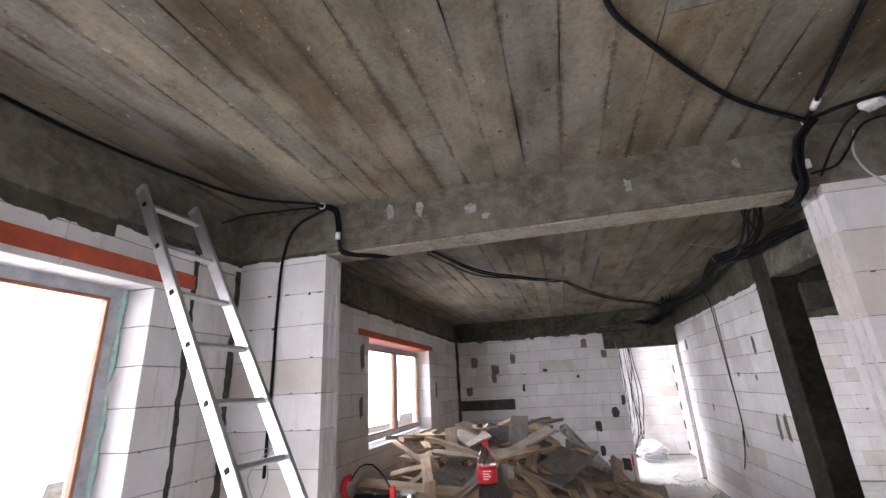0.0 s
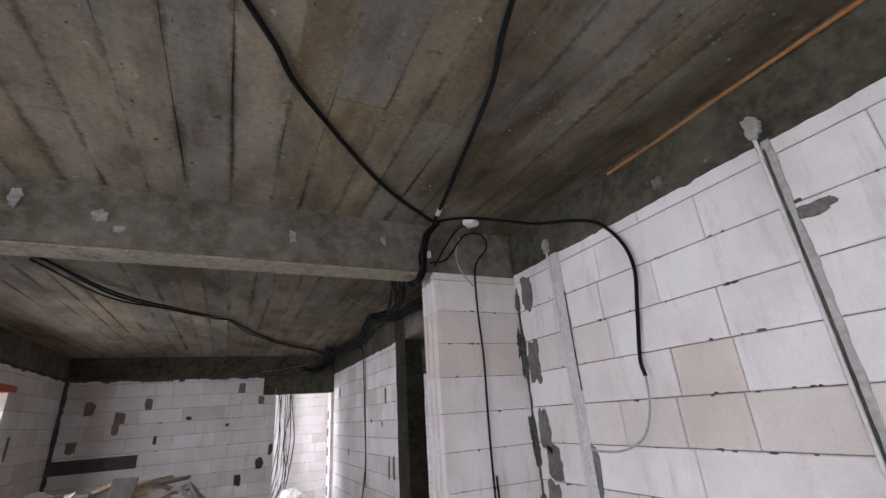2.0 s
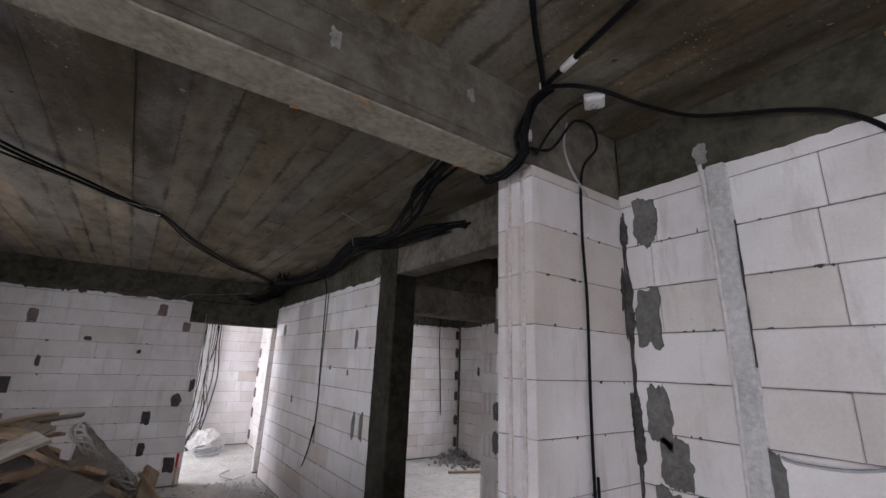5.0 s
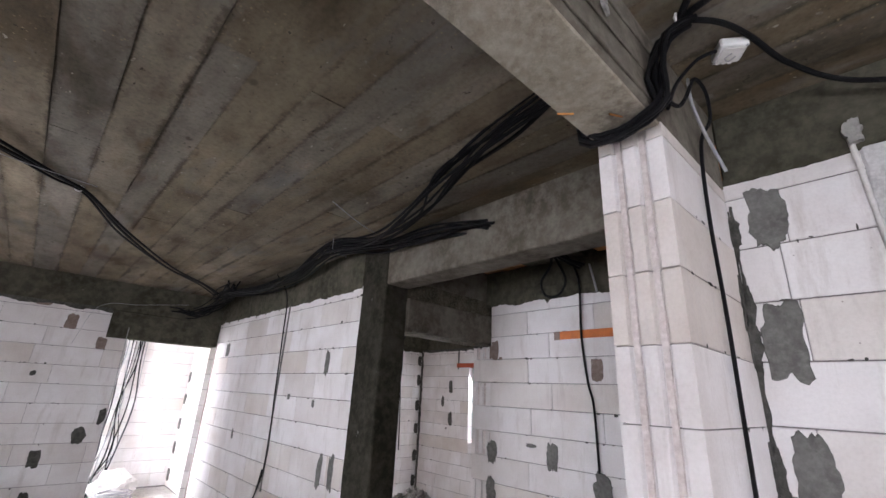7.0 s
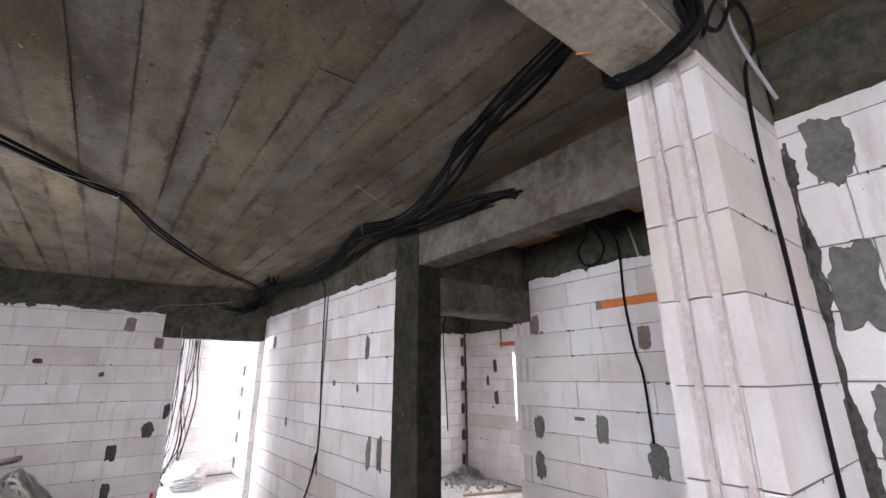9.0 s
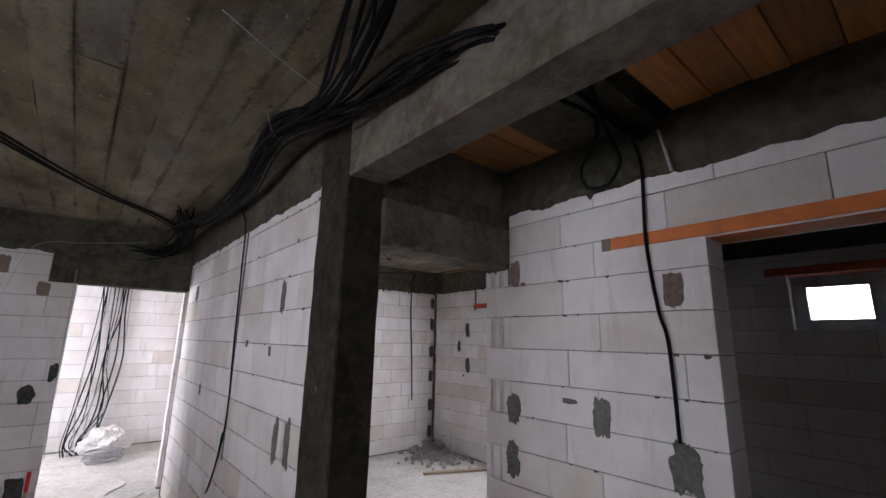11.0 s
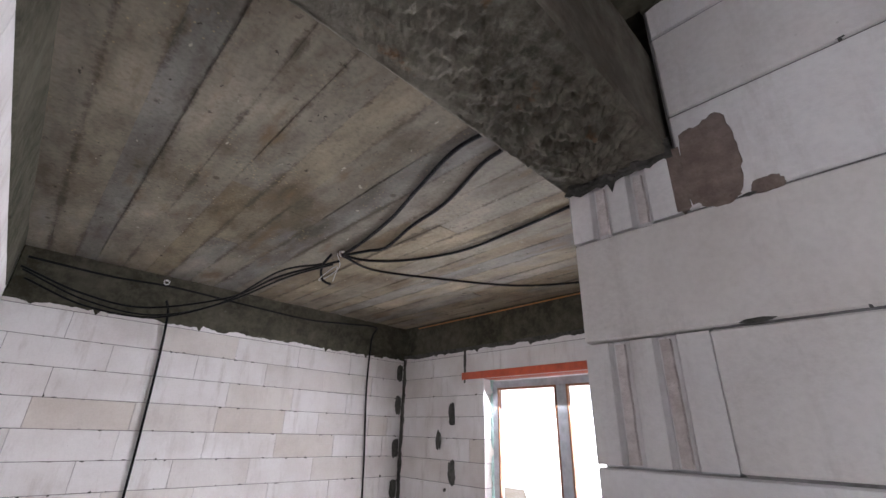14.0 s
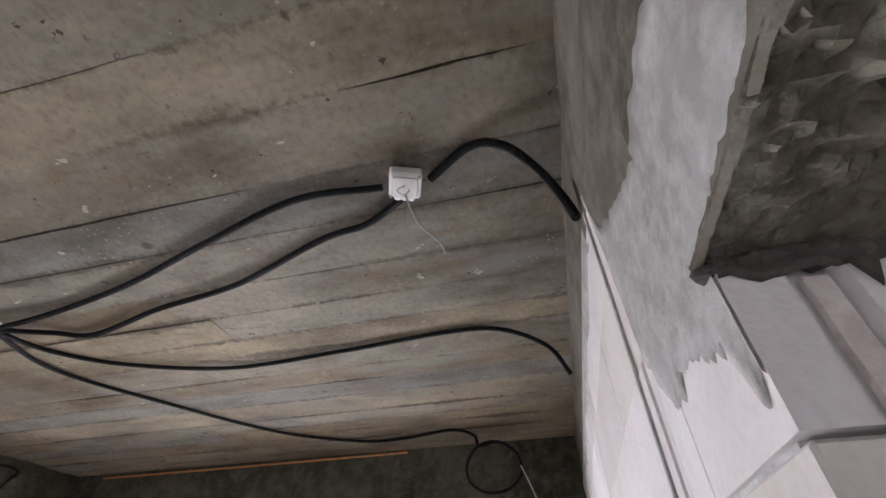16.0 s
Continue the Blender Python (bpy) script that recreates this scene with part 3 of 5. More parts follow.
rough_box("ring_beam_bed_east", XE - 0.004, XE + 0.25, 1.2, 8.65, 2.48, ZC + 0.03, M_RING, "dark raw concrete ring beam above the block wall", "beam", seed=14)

# ---- walls ----
EAST_JOINTS = {12: (0.66, 1.26, 1.86), 11: (0.36, 0.966, 1.57), 10: (0.66, 1.25, 1.60), 9: (0.38, 0.985, 1.58), 8: (0.40, 0.98, 1.26, 1.87), 7: (0.40, 1.0, 1.29, 1.61), 6: (0.66, 1.265, 1.87)}
STAIR_JOINTS = {12: (3.9,), 11: (3.52, 4.12), 10: (3.31, 3.913), 9: (3.52, 4.12), 8: (3.30, 3.903), 7: (3.497, 4.10)}
wall_west = block_wall("wall_west", "y", XL, -1, YB, YF2, 2.50, [(-0.40, 1.71, 0.90, 2.25), (4.39, 6.61, 1.08, 2.21)], thick=0.3, seed=2)
wall_east = block_wall("wall_east", "y", XR, 1, YB, YP2, 2.535, (), base=0.024, course=0.2035, phase=0.403, seed=5, joints=lambda row: EAST_JOINTS.get(row, EAST_JOINTS[6 + row % 2]))
pier_left = block_wall("pier_west", "x", YP, 1, XL, -1.50, 2.51, (), thick=0.2, base=0.024, course=0.203, groove=(False, True), seed=7, label="short pier of white aerated blocks under the beam end", joints=lambda row: ())
pier_right = block_wall("pier_east", "x", YP, 1, 1.235, XR - 0.002, 2.51, (), thick=0.2, base=0.024, course=0.203, groove=(True, False), phase=0.0, seed=4, label="pier of white aerated blocks with grooved ends", joints=lambda row: ())
wall_inner = block_wall("wall_inner", "y", XR, 1, YC2, YF - 0.002, 2.505, (), seed=11, course=0.2005)
wall_north = block_wall("wall_north", "x", YF, 1, XL, XR, 2.475, [(0.867, XR, 0.0, 2.165), (0.643, XR, 2.165, 2.5)], seed=14, groove=(False, False))
wall_stair = block_wall("wall_stair", "y", XW, 1, 1.5, YG2, 2.50, [(2.30, 3.36, 0.0, 2.142), (YG - 0.004, YG2, 2.145, 2.6)], base=0.076, course=0.194, seed=17, groove=(False, False), ends=lambda row: (1.5, YG2 if row % 2 else YG2 - 0.2), joints=lambda row: STAIR_JOINTS.get(row, (3.53, 4.13) if row % 2 else (3.33, 3.93)))
wall_bed_south = block_wall("wall_bed_south", "x", YG2, -1, XW, XE, 2.54, [(XW, XW2, 2.145, 2.6)], base=0.076, course=0.194, seed=19, groove=(True, False), ends=lambda row: (XW2 if row % 2 else XW, XE))
wall_bed_north = block_wall("wall_bed_north", "x", 8.47, 1, XR2, XE, 2.475, (), seed=21)
wall_bed_east = block_wall("wall_bed_east", "y", XE, 1, 1.2, 8.67, 2.48, [(5.69, 7.20, 0.98, 2.165), (3.00, 3.59, 1.81, 2.28)], thick=0.25, seed=23)
block_wall("wall_south", "x", YB, -1, XL - 0.3, XR2, 2.84, [(-0.70, 1.10, 0.95, 2.25)], seed=29)
block_wall("wall_hall_south", "x", 1.5, -1, XR2, XE, 2.84, (), seed=31)
block_wall("wall_corridor_north", "x", 11.2, 1, -0.8, 3.4, 2.84, (), seed=37)
block_wall("wall_corridor_west", "y", -0.6, -1, YF2, 11.2, 2.84, [(9.1, 10.9, 0.85, 2.25)], seed=41)
wall_corr_east = block_wall("wall_corridor_east", "y", 2.30, 1, 9.48, 11.2, 2.84, (), seed=43, groove=(True, False))
block_wall("wall_corridor_stub", "y", 2.30, 1, YF2 + 0.06, 8.80, 2.84, (), seed=45)
block_wall("wall_corridor_far_east", "y", 3.4, 1, YF2, 11.2, 2.84, (), seed=47)
block_wall("wall_bed_north_back", "x", YF2 + 0.06, 1, XR, 3.4, 2.84, (), seed=49, thick=0.1)

# stair hall ceiling of boards
hall = thing("formwork_ceiling", "orange formwork boards between concrete strips over the hall", "formwork", kind="structure")
rnd = random.Random(5)
y = 1.6
while y < 4.40:
    wide = rnd.uniform(0.14, 0.19)
    if not 3.50 < y + wide / 2 < 4.10:
        part("board", box_bm(XR2, XW + 0.01, y, min(y + wide - 0.004, YG + 0.07), 2.80 + rnd.uniform(0, 0.008), 2.835, bev=0.003), M_BOARD, hall)
    y += wide
rough_box("stair_rib", XR2, XW + 0.01, 3.53, 4.09, 2.79, 2.86, M_RING, "dark concrete strip between the formwork boards", "beam", amp=0.008, seed=22)
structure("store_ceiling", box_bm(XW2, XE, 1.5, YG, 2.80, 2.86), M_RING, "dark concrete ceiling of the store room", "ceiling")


def backdrop(x):
    bm = bmesh.new()
    bm.faces.new([bm.verts.new(q) for q in ((x, -50, -0.3), (x, 60, -0.3), (x, 60, 30), (x, -50, 30))])
    return structure("backdrop", bm, M_HAZE, "white overcast haze beyond the windows", "backdrop")


backdrop(-14)
backdrop(18)

# ---- windows and lintels ----


def lintel(axis, face, out, lo, hi, z, h=0.08, deep=0.2, label="red-oxide steel angle lintel set into the block wall", paint=None):
    """A steel angle: an upright leg on the wall's face and a flat leg under the blocks."""
    root = thing("lintel", label, "lintel", "steel lintels", "structure")

    def leg(name, a0, a1, z0, z1):
        a0, a1 = sorted((a0, a1))
        bm = box_bm(lo, hi, a0, a1, z0, z1, bev=0.0015) if axis == "x" else box_bm(a0, a1, lo, hi, z0, z1, bev=0.0015)
        part(name, bm, paint or M_LINTEL, root)

    leg("upright_leg", face + out * 0.007, face - out * 0.002, z, z + h)
    leg("flat_leg", face - out * 0.003, face - out * deep, z - 0.008, z - 0.002)
    return root


def window(name, x, y0, y1, z0, z1, mullions=(), side=1, label="", foam=True, frame=None, brown=True, wide=0.065):
    """A plastic window in the plane x; side: the way towards the room."""
    root = thing(name, label, "window", "windows", "structure", at=(x, (y0 + y1) / 2, z0))
    base = Vector((x, (y0 + y1) / 2, z0))
    fm = frame or M_FRAME
    g, w, d = 0.018 if foam else 0.001, wide, 0.035

    def bar(nm, a0, a1, b0, b1, m, dx0, dx1, parent=root, bev=0.004):
        return part(nm, box_bm(min(dx0, dx1), max(dx0, dx1), a0 - base.y, a1 - base.y, b0 - base.z, b1 - base.z, bev=bev), m, parent)

    a0, a1, b0, b1 = y0 + g, y1 - g, z0 + g, z1 - g
    for nm, q in (("frame_rail", (a0, a1, b0, b0 + w)), ("frame_rail", (a0, a1, b1 - w, b1)), ("frame_stile", (a0, a0 + w, b0 + w, b1 - w)), ("frame_stile", (a1 - w, a1, b0 + w, b1 - w))):
        bar(nm, *q, fm, -d, d)
    edges = [a0 + w, *mullions, a1 - w]
    for m in mullions:
        bar("mullion", m - 0.05, m + 0.05, b0 + w, b1 - w, fm, -d * 0.9, d * 0.9)
    for k, (p, q) in enumerate(zip(edges, edges[1:])):
        p, q = p + (0.05 if k else 0), q - (0.05 if k < len(edges) - 2 else 0)
        t, c0, c1 = 0.018, b0 + w, b1 - w
        inner = M_BROWN if brown else fm
        bar("glazing_bead", p, q, c0, c0 + t, inner, side * d * 0.1, side * (d + 0.004), bev=0.002)
        bar("glazing_bead", p, q, c1 - t, c1, inner, side * d * 0.1, side * (d + 0.004), bev=0.002)
        bar("glazing_bead", p, p + t, c0 + t, c1 - t, inner, side * d * 0.1, side * (d + 0.004), bev=0.002)
        bar("glazing_bead", q - t, q, c0 + t, c1 - t, inner, side * d * 0.1, side * (d + 0.004), bev=0.002)
        pane = bar("pane", p + 0.004, q - 0.004, c0 + 0.004, c1 - 0.004, M_GLASS, -0.004, 0.002, bev=0.0)
        pane.visible_shadow = False
    if foam:
        for yy, sgn in ((y0, 1), (y1, -1)):
            bm = bmesh.new()
            r = random.Random(int(abs(yy) * 100))
            z = z0 + 0.05
            while z < z1 - 0.06:
                h = r.uniform(0.10, 0.26)
                bmesh.ops.create_icosphere(bm, subdivisions=2, radius=1.0, matrix=Matrix.Translation((side * (d - 0.005), yy - base.y + sgn * 0.012, z + h / 2 - base.z)) @ Matrix.Diagonal((0.022, 0.016, h * 0.62, 1)))
                z += h * r.uniform(0.9, 1.5)
            for v in bm.verts:
                v.co += Vector(noise.noise_vector(v.co * 30)) * 0.006
            part("foam_bead", bm, M_FOAM, root, "pale green mounting foam", smooth=True)
    return root


window("window_1", -2.355, -0.40, 1.71, 0.90, 2.25, (), 1, "large new window in grey protective film with brown beads")
window("window_2", -2.355, 4.39, 6.61, 1.08, 2.21, (5.62,), 1, "new two-light window beside the scrap heap")
window("window_3", 5.735, 5.69, 7.20, 0.98, 2.165, (6.42,), -1, "new two-light window in the far room")
window("window_4", 5.735, 3.00, 3.59, 1.81, 2.28, (), -1, "small grey-framed window high in the store room wall", foam=False, brown=False, wide=0.08)
window("window_5", -0.70, 9.10, 10.90, 0.85, 2.25, (10.0,), 1, "new two-light window of the corridor")
south = thing("window_6", "new window in the wall behind", "window", "windows", "structure")
for q in ((-0.70, 1.10, 0.95, 1.015), (-0.70, 1.10, 2.185, 2.25), (-0.70, -0.635, 1.015, 2.185), (1.035, 1.10, 1.015, 2.185), (0.165, 0.235, 1.015, 2.185)):
    part("frame_bar", box_bm(q[0], q[1], -3.15, -3.08, q[2], q[3], bev=0.004), M_FRAME, south)
lintel("y", XL, 1, -0.65, 1.96, 2.255, 0.085, 0.19)
lintel("y", XL, 1, 4.116, 6.804, 2.215, 0.07, 0.19)
lintel("y", XE, -1, 5.49, 7.50, 2.172, 0.07, 0.15)
lintel("y", XE, -1, 2.80, 3.75, 2.288, 0.07, 0.15)
lintel("y", XW, -1, 2.05, 3.81, 2.150, 0.062, 0.19, "orange primed steel angle lintel over the block doorway", M_ORANGE)
lintel("y", 2.30, -1, 8.70, 9.70, 2.06, 0.07, 0.19, "orange primed steel angle lintel in the corridor", M_ORANGE)

# light edge strip and pale mortar on the window reveal
jag_strip(wall_west, "y", XL, 1, -0.6, 1.45, 2.44, 2.505, M_RING, 3, 0.03)
jag_strip(wall_west, "y", XL, 1, 1.45, YP, 2.495, 2.52, M_DARK_MORTAR, 4, 0.02)
jag_strip(wall_west, "y", XL, 1, YP2, YF, 2.495, 2.515, M_RING, 5, 0.025)
jag_strip(wall_east, "y", XR, -1, -2.8, YP, 2.538, 2.555, M_RING, 6, 0.012)
jag_strip(wall_inner, "y", XR, -1, YC2, YF, 2.505, 2.53, M_RING, 7, 0.035)
jag_strip(wall_north, "x", YF, -1, XL, 0.64, 2.478, 2.50, M_DARK_MORTAR, 8, 0.035)
jag_strip(wall_stair, "y", XW, -1, 1.5, YG, 2.505, 2.53, M_RING, 9, 0.03)
jag_strip(wall_bed_north, "x", 8.47, -1, XR2, XE, 2.478, 2.50, M_RING, 10, 0.045)
jag_strip(wall_bed_east, "y", XE, -1, YG2, 8.47, 2.482, 2.50, M_DARK_MORTAR, 11, 0.03)
jag_strip(pier_left, "x", YP, -1, XL, -1.5, 2.512, 2.525, M_RING, 12, 0.012)

# mortar patches, wall by wall
n = 0
for u, z, w, h, brown in ((-1.77, 2.08, 0.13, 0.19, 1), (-1.41, 1.76, 0.1, 0.16, 1), (-1.90, 1.55, 0.12, 0.17, 1), (-1.03, 2.10, 0.10, 0.18, 1), (-1.38, 1.92, 0.14, 0.17, 1),
                          (0.30, 2.30, 0.11, 0.17, 1), (0.62, 2.09, 0.10, 0.14, 1), (-0.45, 1.86, 0.09, 0.05, 0), (-0.87, 1.57, 0.05, 0.13, 0), (0.12, 1.72, 0.05, 0.05, 0),
                          (0.66, 1.09, 0.12, 0.17, 0), (0.82, 1.29, 0.07, 0.16, 0), (0.35, 0.88, 0.10, 0.18, 0), (0.36, 0.49, 0.08, 0.17, 0), (0.71, 0.28, 0.13, 0.18, 0),
                          (-0.62, 2.46, 0.09, 0.06, 0), (0.02, 2.46, 0.12, 0.05, 1), (-1.62, 2.46, 0.11, 0.06, 1)):
    n += 1
    blob(wall_north, "x", YF, -1, u, z, w, h, M_PATCH_BROWN if brown else M_DARK_MORTAR, n)
part("dark_course", box_bm(XL + 0.02, -1.06, YF - 0.006, YF + 0.002, 1.20, 1.385, bev=0.002), M_DARK_MORTAR, wall_north, "dark tar-coated course")
seam(wall_north, "x", YF, -1, XL + 0.03, 0.0, 2.47, 0.06, M_DARK_MORTAR, 31)
for u, z, w, h, sd in ((2.22, 2.36, 0.11, 0.24, 1), (2.24, 1.93, 0.12, 0.27, 2), (2.23, 1.52, 0.11, 0.24, 3), (2.18, 1.34, 0.13, 0.20, 4), (2.22, 1.13, 0.11, 0.21, 5), (1.86, 1.33, 0.08, 0.26, 6), (1.83, 1.00, 0.14, 0.20, 8), (0.60, 2.22, 0.16, 0.05, 9)):
    blob(wall_east, "y", XR, -1, u, z, w, h, M_PATCH, sd + 40, rag=0.30)
seam(wall_east, "y", XR, -1, 2.326, 0.0, 2.44, 0.012, M_DARK_MORTAR, 33, wob=1.2)
seam(pier_right, "x", YP, -1, 1.860, 0.0, 2.42, 0.006, M_DARK_MORTAR, 34, wob=1.2)
for z, w, h in ((2.05, 0.06, 0.15), (1.95, 0.035, 0.22), (1.52, 0.06, 0.13), (1.42, 0.035, 0.2), (0.85, 0.05, 0.35)):
    blob(pier_right, "x", YP, -1, 1.845, z, w * 0.7, h, M_DARK_MORTAR, int(z * 50), rag=0.8, thick=0.006)
for k, (z, h) in enumerate(((2.33, 0.10), (2.02, 0.17), (1.90, 0.13), (1.50, 0.15), (1.38, 0.12), (1.12, 0.09), (0.85, 0.2), (0.55, 0.15))):
    bm = bmesh.new()
    bmesh.ops.create_icosphere(bm, subdivisions=3, radius=1.0, matrix=Matrix.Diagonal((0.020, 0.026, h * 0.62, 1)))
    for v in bm.verts:
        v.co += Vector(noise.noise_vector(v.co * 34 + Vector((k * 3, 0, 0)))) * 0.014 + Vector(noise.noise_vector(v.co * 80)) * 0.006
    lump = part("mortar_lump", bm, M_DARK_MORTAR, wall_east, "dark mortar squeezed out of the corner")
    lump.location = (XR - 0.004, YP - 0.006, z)
seam(wall_east, "y", XR, -1, 0.642, 0.3, 2.60, 0.034, M_PLASTER, 35, "chase_fill_and_shadow", 0.3)
tagged(part("conduit_pipe", tube_bm([(1.862, 0.672, 0.25), (1.862, 0.67, 1.2), (1.862, 0.668, 2.0), (1.860, 0.67, 2.56)], 0.008), M_TUBE, smooth=True), "dusty white plastic pipe set in a chase of the block wall", "pipe", "wall pipes")
# Thin dark strip painted for the gap and shadow along the pipe.
seam(wall_east, "y", XR - 0.003, -1, 0.655, 0.3, 2.50, 0.010, M_DARK_MORTAR, 135, "chase_fill_and_shadow", 0.5)
seam(wall_east, "y", XR, -1, 1.895, 0.3, 2.545, 0.085, M_CHASE, 36, "chase_fill_and_shadow", 0.14)
seam(wall_east, "y", XR - 0.004, -1, 1.852, 1.72, 2.28, 0.007, M_DARK_MORTAR, 136, "open_crack", 1.0)
blob(wall_east, "y", XR - 0.006, -1, 0.66, 2.60, 0.06, 0.10, M_MORTAR, 71, thick=0.02, rag=0.4)
blob(wall_east, "y", XR - 0.006, -1, 1.94, 2.60, 0.045, 0.09, M_MORTAR, 72, thick=0.02, rag=0.4)
blob(wall_east, "y", XR - 0.006, -1, 1.10, 2.60, 0.045, 0.05, M_PATCH, 73, thick=0.012, rag=0.4)
for u, z, w, h in ((5.32, 1.91, 0.07, 0.20), (5.23, 1.10, 0.08, 0.22), (5.06, 1.11, 0.07, 0.23), (7.90, 2.12, 0.13, 0.16), (5.47, 1.58, 0.04, 0.06), (5.95, 1.62, 0.05, 0.05), (7.2, 1.2, 0.05, 0.1)):
    blob(wall_inner, "y", XR, -1, u, z, w, h, M_PATCH, int(u * 20), rag=0.35)
seam(wall_inner, "y", XR, -1, 6.23, 0.8, 2.52, 0.03, M_PATCH, 37, "chase_fill_and_shadow", 0.3)
seam(wall_inner, "y", XR, -1, 8.39, 0.0, 2.2, 0.035, M_PATCH_BROWN, 38)
for u, z, w, h, brown in ((4.470, 2.095, 0.088, 0.17, 1), (4.405, 2.022, 0.04, 0.025, 1), (3.52, 1.92, 0.095, 0.165, 1), (4.50, 1.28, 0.10, 0.17, 0), (3.92, 1.30, 0.09, 0.19, 0), (4.51, 0.98, 0.10, 0.18, 0), (3.53, 1.15, 0.13, 0.22, 0), (3.55, 0.75, 0.1, 0.2, 0), (4.1, 1.36, 0.1, 0.03, 0)):
    blob(wall_stair, "y", XW, -1, u, z, w, h, M_PATCH_BROWN if brown else M_PATCH, int(u * 30 + z * 7), rag=0.16 if brown else 0.4, thick=0.002 if brown else 0.004)
# The notch at the lintel's end is a painted patch, not a hole.
part("lintel_pocket", box_bm(XW - 0.0035, XW + 0.002, 3.812, 3.862, 2.148, 2.214, bev=0.001), M_PATCH_BROWN, wall_stair, "flat brown patch painted for the dark notch beside the lintel")
for u, z, w, h in ((7.64, 1.85, 0.09, 0.20), (7.83, 1.60, 0.07, 0.18), (7.63, 1.32, 0.10, 0.22), (7.72, 1.16, 0.04, 0.03)):
    blob(wall_bed_east, "y", XE, -1, u, z, w, h, M_DARK_MORTAR, int(z * 90), rag=0.3)
seam(wall_bed_east, "y", XE, -1, 8.44, 0.0, 2.46, 0.06, M_DARK_MORTAR, 39)
seam(wall_bed_east, "y", XE, -1, 7.46, 2.14, 2.48, 0.03, M_DARK_MORTAR, 51)
seam(wall_bed_east, "y", XE, -1, 5.46, 2.14, 2.48, 0.05, M_DARK_MORTAR, 52)
for z in (0.25, 0.65, 1.1, 1.5, 1.95, 2.3):
    blob(wall_bed_north, "x", 8.47, -1, XE - 0.05, z, 0.09, 0.19, M_DARK_MORTAR, int(z * 31), rag=0.2)
for u, z, w, h in ((6.95, 1.6, 0.08, 0.25), (4.22, 2.0, 0.09, 0.25), (4.2, 1.5, 0.08, 0.2)):
    blob(wall_west, "y", XL, 1, u, z, w, h, M_PATCH, int(u * 11), rag=0.4)
seam(wall_west, "y", XL, 1, 1.96, 0.0, 2.5, 0.035, M_DARK_MORTAR, 53)
seam(wall_west, "y", XL, 1, YP - 0.03, 0.0, 2.45, 0.05, M_DARK_MORTAR, 54)
for z in (0.2, 0.62, 1.0, 1.42, 1.8):
    blob(wall_corr_east, "y", 2.30, -1, 11.12, z, 0.16, 0.2, M_DARK_MORTAR, int(z * 17), rag=0.2)

# cement smear over the end of the cross beam
jag_strip(wall_bed_south, "x", YG2, 1, 3.42, XE, 2.53, 2.56, M_PLASTER, 62, 0.03, "cement_smear", 0.005)
jag_strip(wall_stair, "y", XW, -1, YG + 0.0, YG2, 2.142, 2.165, M_DARK_MORTAR, 63, 0.022, step=0.008)


def smear(wall, y, low, high, material, seed, name="cement_smear", thick=0.004, step=0.005, rag=0.014, drip=0.03):
    """Trowelled cement on a wall that faces +y, between two ragged profiles of (x, z) corners."""
    def along(profile, x):
        for (xa, za), (xb, zb) in zip(profile, profile[1:]):
            if xa <= x <= xb:
                return za + (zb - za) * (x - xa) / (xb - xa)
        return profile[-1][1]

    bm = bmesh.new()
    x, rows = low[0][0], []
    while x <= low[-1][0]:
        fray = rag * noise.noise(Vector((x * 60, seed, 0))) + rag * 0.6 * noise.noise(Vector((x * 170, seed, 3)))
        fall = drip * max(0.0, noise.noise(Vector((x * 26, seed, 7)))) ** 1.5
        z0 = along(low, x) + fray - fall
        z1 = max(z0 + 0.004, along(high, x) + 1.6 * rag * noise.noise(Vector((x * 34, seed, 11))))
        col = [bm.verts.new((x, y, z0))]
        for k in range(9):
            z = z0 + 0.003 + (z1 - z0 - 0.003) * k / 8
            col.append(bm.verts.new((x, y + thick * (0.75 + 0.45 * noise.noise(Vector((x * 14, z * 14, seed)))), z)))
        col.append(bm.verts.new((x, y, z1 + 0.003)))
        rows.append(col)
        x += step
    for p, q in zip(rows, rows[1:]):
        for k in range(10):
            bm.faces.new((p[k], q[k], q[k + 1], p[k + 1]))
    bmesh.ops.recalc_face_normals(bm, faces=bm.faces[:])
    return part(name, bm, material, wall, smooth=True)


SMEAR_LOW = [(3.022, 2.05), (3.04, 2.04), (3.06, 2.086), (3.10, 2.105), (3.16, 2.125), (3.20, 2.105), (3.23, 2.112), (3.265, 2.15), (3.295, 2.20), (3.31, 2.32), (3.33, 2.50), (3.345, 2.555)]
smear(wall_bed_south, YG2, SMEAR_LOW, [(3.022, 2.30), (3.10, 2.33), (3.20, 2.38), (3.29, 2.43), (3.345, 2.57)], M_PLASTER, 61)
smear(wall_bed_south, YG2 - 0.001, [(3.022, 2.28), (3.10, 2.31), (3.20, 2.36), (3.29, 2.41), (3.345, 2.55)], [(3.022, 2.56), (3.345, 2.56)], M_BEAM, 68, "cement_skin", 0.003, 0.01)
smear(bpy.data.objects["cross_beam"], YG2 + 0.005, [(XR2, 2.139), (3.035, 2.139)], [(XR2, 2.55), (3.035, 2.55)], M_BEAM, 66, "cement_skin", 0.006, 0.008, 0.004, 0.0)
smear(bpy.data.objects["cross_beam"], YG2 + 0.009, [(2.45, 2.30), (2.6, 2.22), (2.8, 2.16), (3.03, 2.145)], [(2.45, 2.31), (2.6, 2.27), (2.8, 2.26), (2.93, 2.31), (3.03, 2.30)], M_PLASTER, 67, "cement_smear", 0.005, 0.005, 0.008, 0.004)
wall_bed_south.data.materials[0] = M_CHASE
